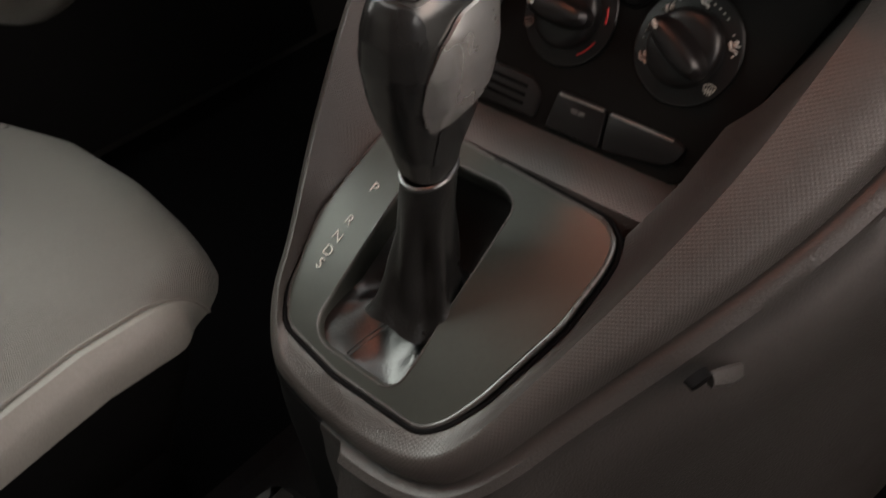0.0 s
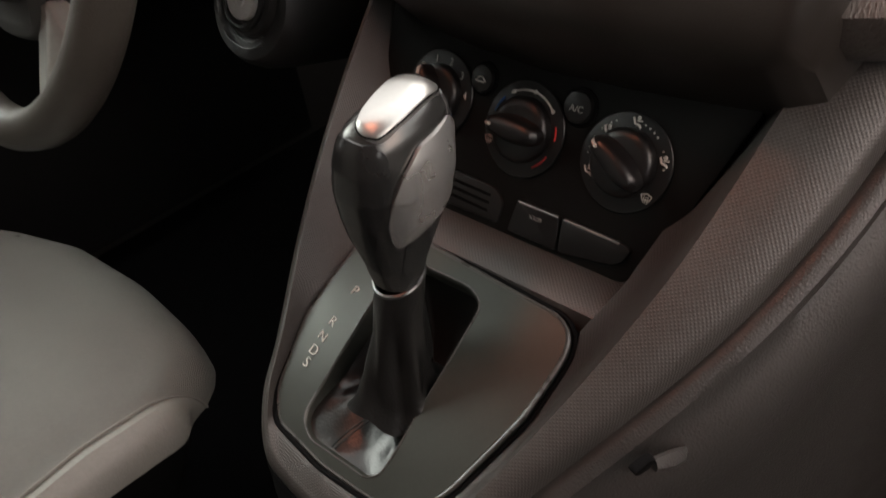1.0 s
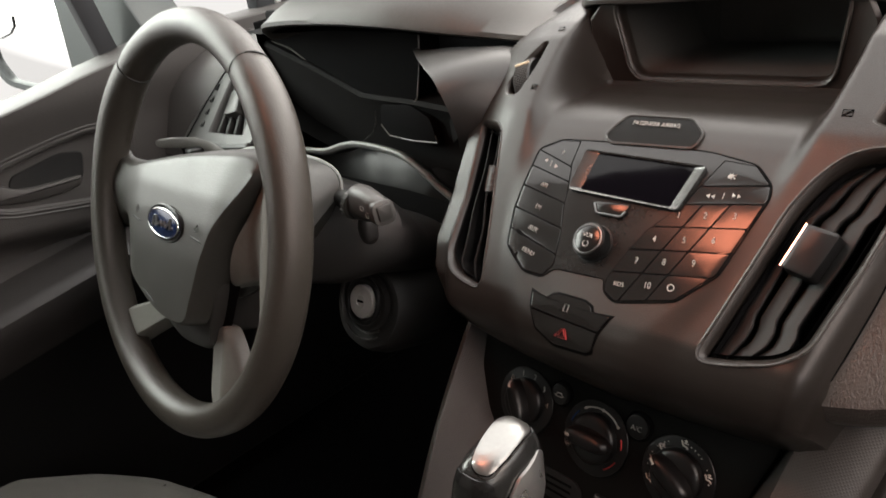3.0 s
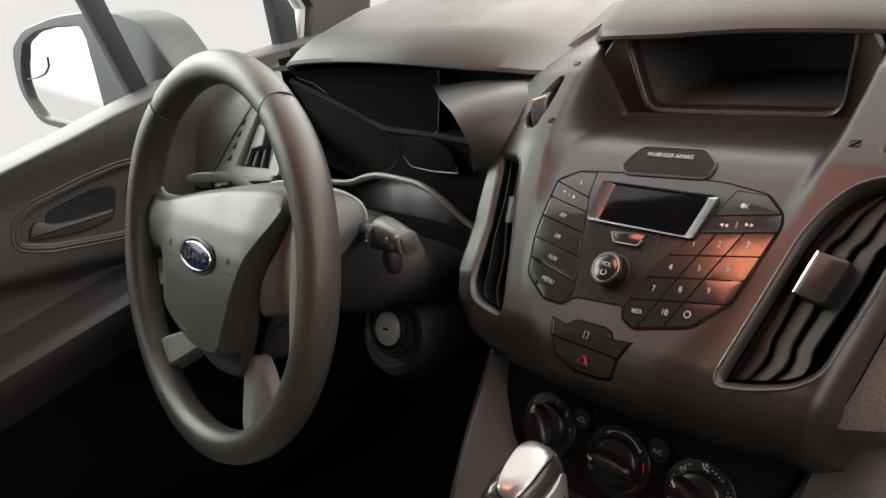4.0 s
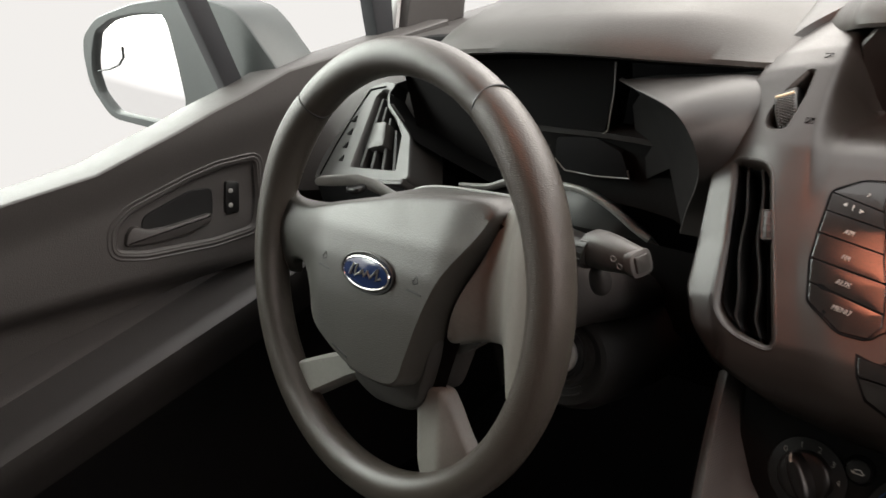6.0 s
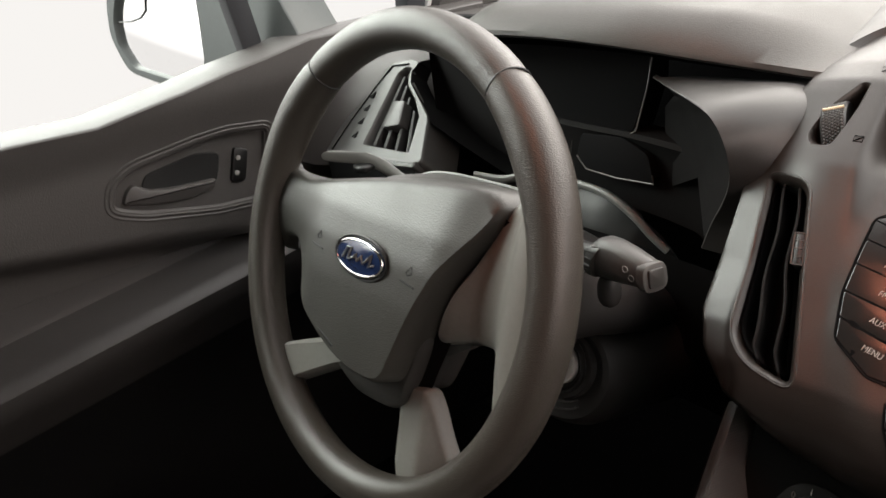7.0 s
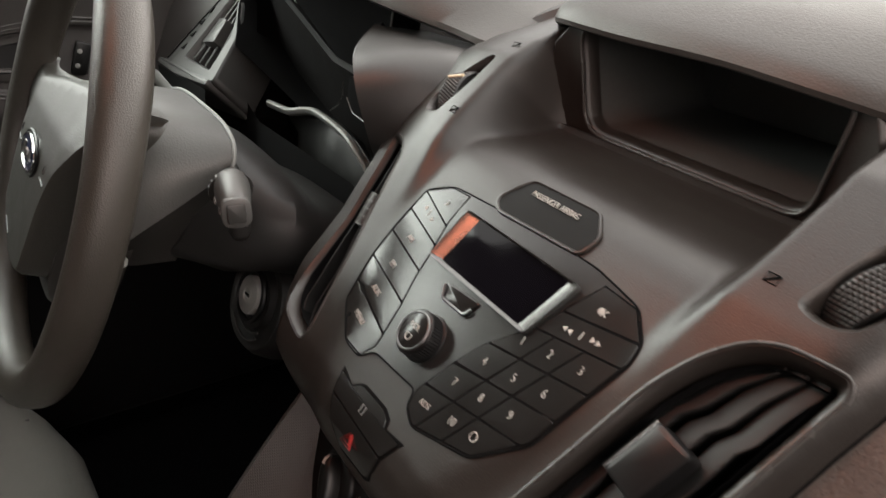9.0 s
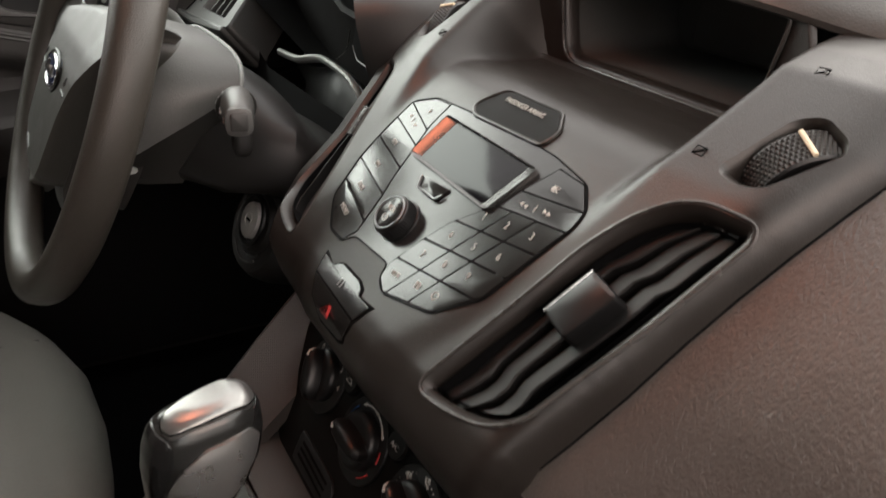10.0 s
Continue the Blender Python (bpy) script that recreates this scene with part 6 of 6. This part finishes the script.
def stalk():
    pts = [(-0.2350, 0.3005, 0.6415, 0.0090, 0.0080), (-0.2330, 0.3000, 0.6420, 0.0134, 0.0112), (-0.2270, 0.2985, 0.6430, 0.0154, 0.0126), (-0.2170, 0.2960, 0.6442, 0.0154, 0.0124), (-0.2040, 0.2928, 0.6452, 0.0138, 0.0114), (-0.1925, 0.2900, 0.6458, 0.0118, 0.0103), (-0.1850, 0.2882, 0.6458, 0.0108, 0.0096), (-0.1828, 0.2876, 0.6458, 0.0098, 0.0088)]

    def ring(x, y, z, a, b, n=28, slant=0.0, p=1.0):
        out = []
        for t in [2 * math.pi * i / n for i in range(n)]:
            sn, cs = (math.copysign(abs(q) ** p, q) for q in (math.sin(t), math.cos(t)))
            out.append(V(x + 0.25 * b * sn + slant * a * cs, y + 0.95 * b * sn, z + a * cs))
        return out
    st = part("wiper_stalk", loft(bmesh.new(), [ring(*p, p=0.88) for p in pts]), M_STALK, column, "grey wiper stalk with a ribbed ring")
    # stem takes the dark shroud colour in place of its shadow
    part("stem", tube([(-0.300, 0.318, 0.630), (-0.262, 0.308, 0.636), (-0.240, 0.302, 0.640)], 0.0075, 12), M_SHROUD, st, "stem darkened for the shade it lies in")
    part("lobe", blob(bmesh.new(), -0.2290, 0.3010, 0.6150, 0.0080, 0.0080, 0.0130, 2.6, 18, 10), M_SHROUD, st, "dark lobe under the ring")
    # rotary ring, set slanting into the body
    part("rotary_ring", loft(bmesh.new(), [ring(x, 0.2990 - 0.26 * (x + 0.232), 0.6415 + 0.15 * (x + 0.232), r, r, slant=0.30) for x, r in ((-0.2370, 0.0125), (-0.2365, 0.0142), (-0.2280, 0.0156), (-0.2258, 0.0154), (-0.2253, 0.0135))]), M_TAB, st)
    for i in range(9):
        t = -0.4 - 0.32 * i
        p = [V(x + 0.25 * 0.0152 * math.sin(t) + 0.30 * 0.0152 * math.cos(t), 0.2990 - 0.26 * (x + 0.232) + 0.95 * 0.0152 * math.sin(t), 0.6415 + 0.15 * (x + 0.232) + 0.0152 * math.cos(t)) for x in (-0.2350, -0.2270)]
        part("ring_rib", tube(p, 0.0008, 5), M_DIMPRINT if i % 3 == 1 else M_TAB, st)
    END = plane((-0.1815, 0.2872, 0.6455), (0.26, 0.96, 0.0), (-0.12, 0.03, 0.99))
    cap = part("end_cap", prism(fillet([(-0.0098, -0.0100), (0.0098, -0.0100), (0.0098, 0.0100), (-0.0098, 0.0100)], 0.0075), END, -0.004, 0.0035, 0.0015), M_STALK, st)
    part("end_button", prism(fillet([(-0.0060, -0.0065), (0.0060, -0.0065), (0.0060, 0.0065), (-0.0060, 0.0065)], 0.002), END, 0.003, 0.0055, 0.0010), M_TAB, cap, "bright edged push button")
    for dx, dz in ((-0.196, 0.6500), (-0.192, 0.6440)):
        part("stalk_symbol", tube([V(dx + 0.0022 * math.cos(t), 0.2780 + 0.25 * (dx + 0.196), dz + 0.0022 * math.sin(t)) for t in [2 * math.pi * i / 10 for i in range(10)]], 0.0003, 5, closed=True), M_DIMPRINT, st)


stalk()
IG = plane((-0.306, 0.3220, 0.511), (1, 0.06, 0.0), (0.0, 0.40, 0.917))
POD = ((0.070, -0.120, 0.024), (0.060, -0.060, 0.006), (0.0545, -0.030, -0.002), (0.0505, -0.016, -0.003), (0.0460, -0.0095, -0.003), (0.0400, -0.0085, -0.002), (0.0340, -0.0120, 0.0), (0.0310, -0.0125, 0.0), (0.0300, -0.0060, 0.0), (0.0260, -0.0060, 0.0))
rings = []
for r, d, oy in POD:
    ring = []
    for a in [2 * math.pi * i / 48 for i in range(48)]:
        lip = max(0.0, -math.cos(a)) ** 1.5 * smooth(0.032, 0.046, r)      # the bowl comes forward under the hub
        ring.append(IG @ V(r * (1 - 0.15 * lip) * math.cos(a), r * (0.98 if math.sin(a) < 0 else 0.90) * math.sin(a) + oy, d + 0.005 * lip))
    rings.append(ring)
pod = part("lock_pod", loft(bmesh.new(), rings), M_SHROUD, column, "rounded dark ignition pod")
# paler arcs under the lock only: a painted highlight on the pod's lip
for r, d in ((0.0335, -0.0098), (0.0395, -0.0068)):
    part("pod_lip_highlight", tube([IG @ V(r * math.cos(radians(a)), r * math.sin(radians(a)), d) for a in range(228, 316, 8)], 0.0009, 6), M_RIM, pod)
part("lock_ring", tube([IG @ V(x, y, -0.004) for x, y in circle(0, 0, 0.0228, 40)], 0.0028, 8, closed=True), M_BLACK, pod)
lock = part("ignition_lock", prism(circle(0, 0, 0.0172, 40), IG, -0.02, 0.0, 0.0016), M_STEEL, column, "bare metal ignition lock")
part("lock_core", tube([IG @ V(x, y, 0.0002) for x, y in circle(0, 0, 0.0062, 24)], 0.0008, 6, closed=True), M_STEEL, lock)
part("key_slot", prism(fillet([(-0.0045, -0.0012), (0.0045, -0.0012), (0.0045, 0.0012), (-0.0045, 0.0012)], 0.0006), IG, -0.002, 0.0006, 0.0002), M_DEEP, lock)

# ---- driver's seat ----
seat = thing("driver_seat", "pale grey cloth driver seat with vinyl bolster and seam", "seat")


def cushion():
    rows = []
    for x in list(np.linspace(-0.70, -0.235, 26)) + [-0.229, -0.224, -0.219, -0.215, -0.21]:
        zc = lerp([(-0.70, 0.300), (-0.56, 0.308), (-0.46, 0.309), (-0.36, 0.311), (-0.29, 0.310), (-0.25, 0.306), (-0.225, 0.301), (-0.21, 0.296)], x)
        yc = lerp([(-0.70, 0.02), (-0.62, 0.08), (-0.54, 0.120), (-0.46, 0.144), (-0.36, 0.150), (-0.28, 0.145), (-0.24, 0.138), (-0.228, 0.133), (-0.218, 0.124), (-0.21, 0.110)], x)
        R = 0.050
        row = []
        for k in range(9):     # rolled front edge
            a = radians(10 * k + 10)
            row.append(V(x, yc - 0.5 * R + R * math.cos(a), zc - 0.866 * R + R * math.sin(a)))
        for k in range(1, 14):
            t = k / 13
            dip = -0.006 * math.exp(-((x + 0.49) / 0.012) ** 2) - 0.020 * smooth(-0.25, -0.21, x) * smooth(0, 0.4, t)
            row.append(V(x, yc - 0.5 * R - 0.55 * t, zc + 0.134 * R + 0.012 * math.sin(2.5 * t) + dip * smooth(0, 0.2, t) + 0.003 * noise.noise(V(7 * x, 5 * t, 0))))
        rows.append(row)
    part("cushion", skin(rows), M_CLOTH, seat, "woven grey cloth cushion")
    # vinyl bolster along the console side, below a drawn-in seam
    edge = rows[-1]

    def shift(i, dx, dz):
        p = edge[i]
        k = smooth(-2.0, 7.0, i)          # tucked in round the front corner
        return V(p.x + dx * (0.12 + 0.88 * k), p.y - 0.9 * dx * (1 - k), p.z + dz * (0.15 + 0.85 * smooth(1, 7, i)))
    band = [[shift(i, dx, dz) for i in range(len(edge))] for dx, dz in ((0, 0), (0.0010, -0.0025), (0.003, -0.0020), (0.010, -0.001), (0.018, -0.006), (0.023, -0.015), (0.025, -0.028), (0.0245, -0.034))]
    part("bolster", skin(band), M_VINYL, seat, "smooth grey vinyl bolster")
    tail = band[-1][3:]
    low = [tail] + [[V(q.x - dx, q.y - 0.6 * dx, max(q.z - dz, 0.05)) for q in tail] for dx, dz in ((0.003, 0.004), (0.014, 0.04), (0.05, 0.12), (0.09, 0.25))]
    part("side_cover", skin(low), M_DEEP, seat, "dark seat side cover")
    part("seam", tube([V(p.x + 0.0006, p.y, p.z - 0.0004) for p in edge], 0.0011, 6), M_VINYL, seat)
    part("seam", tube([V(-0.508 + 0.2 * (0.128 - y), y, lerp([(-0.40, 0.325), (0.03, 0.3165), (0.10, 0.3145), (0.13, 0.309)], y)) for y in np.linspace(-0.40, 0.128, 14)], 0.0016, 6), M_SIDE, seat)


cushion()
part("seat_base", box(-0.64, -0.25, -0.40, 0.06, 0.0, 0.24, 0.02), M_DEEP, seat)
part("backrest", box(-0.64, -0.20, -0.62, -0.48, 0.28, 0.95, 0.05), M_CLOTH, seat)

# floor tunnel and brake lever behind the console
tunnel = thing("floor_tunnel", "dark carpeted floor tunnel between the seats", "floor tunnel")
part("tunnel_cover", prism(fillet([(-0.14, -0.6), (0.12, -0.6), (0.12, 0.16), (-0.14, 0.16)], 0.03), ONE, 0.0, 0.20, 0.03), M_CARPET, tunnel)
brake = thing("parking_brake", "dark grey parking brake lever between the seats", "parking brake")
part("lever", tube(spline([(0.02, 0.04, 0.20), (0.01, 0.06, 0.275), (0.02, 0.055, 0.30), (0.05, -0.02, 0.31), (0.06, -0.20, 0.315)], 5), 0.017, 14), M_SIDE, brake, "moulded grip")
part("button", tube([(0.004, 0.062, 0.280), (-0.002, 0.074, 0.286)], 0.007, 12), M_CHROME, brake)
part("lever_boot", prism(fillet([(-0.09, -0.05), (0.09, -0.05), (0.08, 0.095), (-0.08, 0.095)], 0.02), ONE, 0.19, 0.245, 0.03), M_BOOT, brake)

# ---- driver's door ----
door = thing("driver_door", "dark grey plastic door card with a recessed pull handle", "car door")
HANDLE = fillet([(0.120, 0.612), (0.129, 0.638), (0.154, 0.652), (0.234, 0.662), (0.275, 0.664), (0.330, 0.657), (0.315, 0.600), (0.298, 0.572), (0.242, 0.577), (0.153, 0.597)], 0.010)


def arm_line(y):
    return 0.4745 + 0.12 * y


def door_relief(y, z):
    crease = 0.574 - 0.17 * (y - 0.068) - 0.5 * max(0, y - 0.15) ** 2
    r = 0.012 * smooth(0.655, 0.72, z)                        # shoulder under the window
    return r - 0.030 * smooth(0.006, -0.024, z - crease)      # hollow below the crease


def card(y, z, d):
    return V(-0.80 + door_relief(y, z) + d, y, z)


CARD = [(-0.42, 0.480), (0.0, 0.530), (0.70, 0.530), (0.70, 0.752), (0.45, 0.752), (0.406, 0.752), (0.343, 0.741), (0.289, 0.733), (0.238, 0.7235), (0.182, 0.715), (0.129, 0.7065), (0.045, 0.709), (-0.2, 0.713), (-0.42, 0.713)]
part("door_card", sheet(CARD, [HANDLE], card, 0.0085, wall=0.09, hole_wall=0.004, lip=0.004), M_DOOR, door, "grained dark door card")
rows = []
for y in np.linspace(-0.42, 0.70, 40):
    a = arm_line(y)
    rows.append([V(x, y, z) for x, z in ((-0.8305, a + 0.10), (-0.8305, a + 0.030), (-0.828, a + 0.020), (-0.812, a + 0.009), (-0.780, a + 0.003), (-0.766, a - 0.002), (-0.760, a - 0.010), (-0.761, a - 0.022), (-0.772, a - 0.045), (-0.800, a - 0.080), (-0.806, a - 0.090))])
part("arm_rest", skin(rows), M_ARM, door, "moulded arm rest ledge")
# black here stands in for the light falling off below the arm rest
part("lower_panel", skin([[r[-1], V(-0.822, r[-1].y, r[-1].z - 0.04), V(-0.835, r[-1].y, 0.25), V(-0.835, r[-1].y, 0.05)] for r in rows]), M_BLACK, door, "lower door lining, blackened for shade")
for gap in (0.0035, 0.0085):
    part("handle_surround", tube([card(y, z, -0.0012) for y, z in resample(inset(ccw(HANDLE), -gap), 0.008)], 0.0022, 8, closed=True), M_DOOR, door)
part("handle_cup", sheet(inset(ccw(HANDLE), -0.004), [], lambda y, z, d: V(-0.806 - 0.004 * smooth(0.57, 0.62, z) + d, y, z), 0.012, wall=0.006), M_DOOR, door)
part("pull_cup", sheet(fillet([(0.160, 0.624), (0.168, 0.638), (0.234, 0.647), (0.262, 0.640), (0.250, 0.606), (0.180, 0.612)], 0.008), [], lambda y, z, d: V(-0.8065 - 0.0020 * math.sin(40 * (z - 0.60)) + d, y, z), 0.01, wall=0.003), M_BLACK, door, "dark pull recess")
lever = part("pull_lever", prism(fillet([(0.133, 0.612), (0.141, 0.628), (0.152, 0.634), (0.166, 0.622), (0.190, 0.617), (0.250, 0.612), (0.246, 0.600), (0.211, 0.596), (0.173, 0.601)], 0.006), plane((-0.812, 0, 0), (0, 1, 0), (0, 0, 1)), 0, 0.010, 0.005), M_DOOR, door, "grey pull lever")
sw = part("lock_switch", prism(fillet([(0.267, 0.601), (0.286, 0.597), (0.299, 0.636), (0.281, 0.643)], 0.005), plane((-0.812, 0, 0), (0, 1, 0), (0, 0, 1)), 0, 0.008, 0.002), M_BLACK, door, "black lock switch")
for z in (0.611, 0.629):
    part("lock_symbol", prism(circle(0.277 + 0.33 * (z - 0.611), z, 0.0032, 12), plane((-0.8042, 0, 0), (0, 1, 0), (0, 0, 1)), 0, 0.001, 0.0002), M_DIMPRINT, sw)
part("window_seal", tube([V(-0.822, y, z - 0.003) for y, z in ((-0.42, 0.713), (-0.2, 0.713), (0.045, 0.709), (0.129, 0.7065), (0.238, 0.7235), (0.343, 0.741), (0.45, 0.752), (0.70, 0.752))], 0.004, 8), M_BLACK, door)
part("quarter_divider", prism([(0.355, 0.722), (0.385, 0.722), (0.330, 1.13), (0.295, 1.13)], plane((-0.895, 0, 0), (0, 1, 0), (0, 0, 1)), 0, 0.022, 0.004), M_PILLAR, door, "dark window divider bar")

# windscreen pillar
pillar = thing("windscreen_pillar", "dark windscreen pillar with a bright edge", "pillar", kind="structure")
part("pillar_post", prism([(0.603, 0.742), (0.636, 0.742), (0.648, 0.80), (0.44, 1.32), (0.40, 1.32), (0.61, 0.83)], plane((-0.875, 0, 0), (0, 1, 0), (0, 0, 1)), 0, 0.03, 0.005), M_PILLAR, pillar)
part("bright_edge", prism([(0.640, 0.742), (0.650, 0.742), (0.674, 0.80), (0.472, 1.32), (0.46, 1.32), (0.664, 0.80)], plane((-0.872, 0, 0), (0, 1, 0), (0, 0, 1)), 0, 0.02, 0.004), M_EDGE, pillar)
part("pillar_trim", prism([(0.650, 0.742), (0.78, 0.742), (0.80, 0.79), (0.56, 1.32), (0.474, 1.32), (0.676, 0.80)], plane((-0.865, 0, 0), (0, 1, 0), (0, 0, 1)), 0, 0.03, 0.006), M_DOOR, pillar)
cowl = thing("wiper_cowl", "dark scuttle panel below the windscreen", "scuttle panel", kind="structure")
part("cowl_panel", prism(fillet([(-0.80, 0.745), (-0.10, 0.745), (-0.16, 0.90), (-0.72, 0.90)], 0.03), plane((0, 0.92, 0), (1, 0, 0), (0, 0.25, 0.97)), -0.03, 0.0, 0.004), M_COWL, cowl)
part("cowl_frame", tube([plane((0, 0.92, 0), (1, 0, 0), (0, 0.25, 0.97)) @ V(x, y, 0.002) for x, y in fillet([(-0.76, 0.765), (-0.15, 0.765), (-0.20, 0.88), (-0.69, 0.88)], 0.03)], 0.004, 6, closed=True), M_DOOR, cowl)

# ---- wing mirror ----
mirror = thing("wing_mirror", "grey-green wing mirror outside the driver window", "wing mirror")
MIR = plane((-1.05, 0.345, 0.76), (0.93592, 0.35223, 0), (-0.04945, 0.1314, 0.99009))
HOUSE = fillet([(-0.1600, 0.080), (-0.120, 0.1040), (-0.0358, 0.1130), (0.0393, 0.1100), (0.1187, 0.0985), (0.1686, 0.0785), (0.189, 0.0560), (0.2072, 0.0260), (0.2300, -0.010), (0.232, -0.06), (0.12, -0.095), (0.0206, -0.0860), (-0.0107, -0.0830), (-0.1411, -0.0490), (-0.1720, 0.005), (-0.1690, 0.052)], 0.018)
GLASS = fillet([(-0.1300, 0.0860), (-0.0890, 0.0995), (-0.04, 0.1009), (0.0214, 0.094), (0.0300, 0.0769), (0.0324, 0.0215), (0.0333, -0.0395), (0.0193, -0.0578), (-0.0075, -0.0719), (-0.1275, -0.0445), (-0.1560, -0.0084), (-0.1600, 0.0246), (-0.1510, 0.0520)], 0.010)
part("housing", sheet(HOUSE, [GLASS], lambda x, y, d: MIR @ V(x, y, d + 0.012 * smooth(0.05, 0.2, x)), 0.02, wall=0.09, hole_wall=0.008, lip=0.003), M_GREEN, mirror, "grey-green mirror housing")
part("mirror_glass", prism(inset(ccw(GLASS), -0.004), MIR, -0.014, -0.006, 0.001), M_MIRROR, mirror, "mirror glass")
part("wide_angle_insert", tube([MIR @ V(x, y, -0.005) for x, y in ((-0.150, 0.026), (-0.1243, 0.0255), (-0.100, 0.0300), (-0.086, 0.040), (-0.083, 0.056))], 0.0012, 5), M_GREEN, mirror)
part("mount", prism(fillet([(0.12, -0.10), (0.27, -0.10), (0.25, -0.02), (0.12, -0.02)], 0.02), MIR, -0.06, -0.01, 0.02), M_GREEN, mirror)
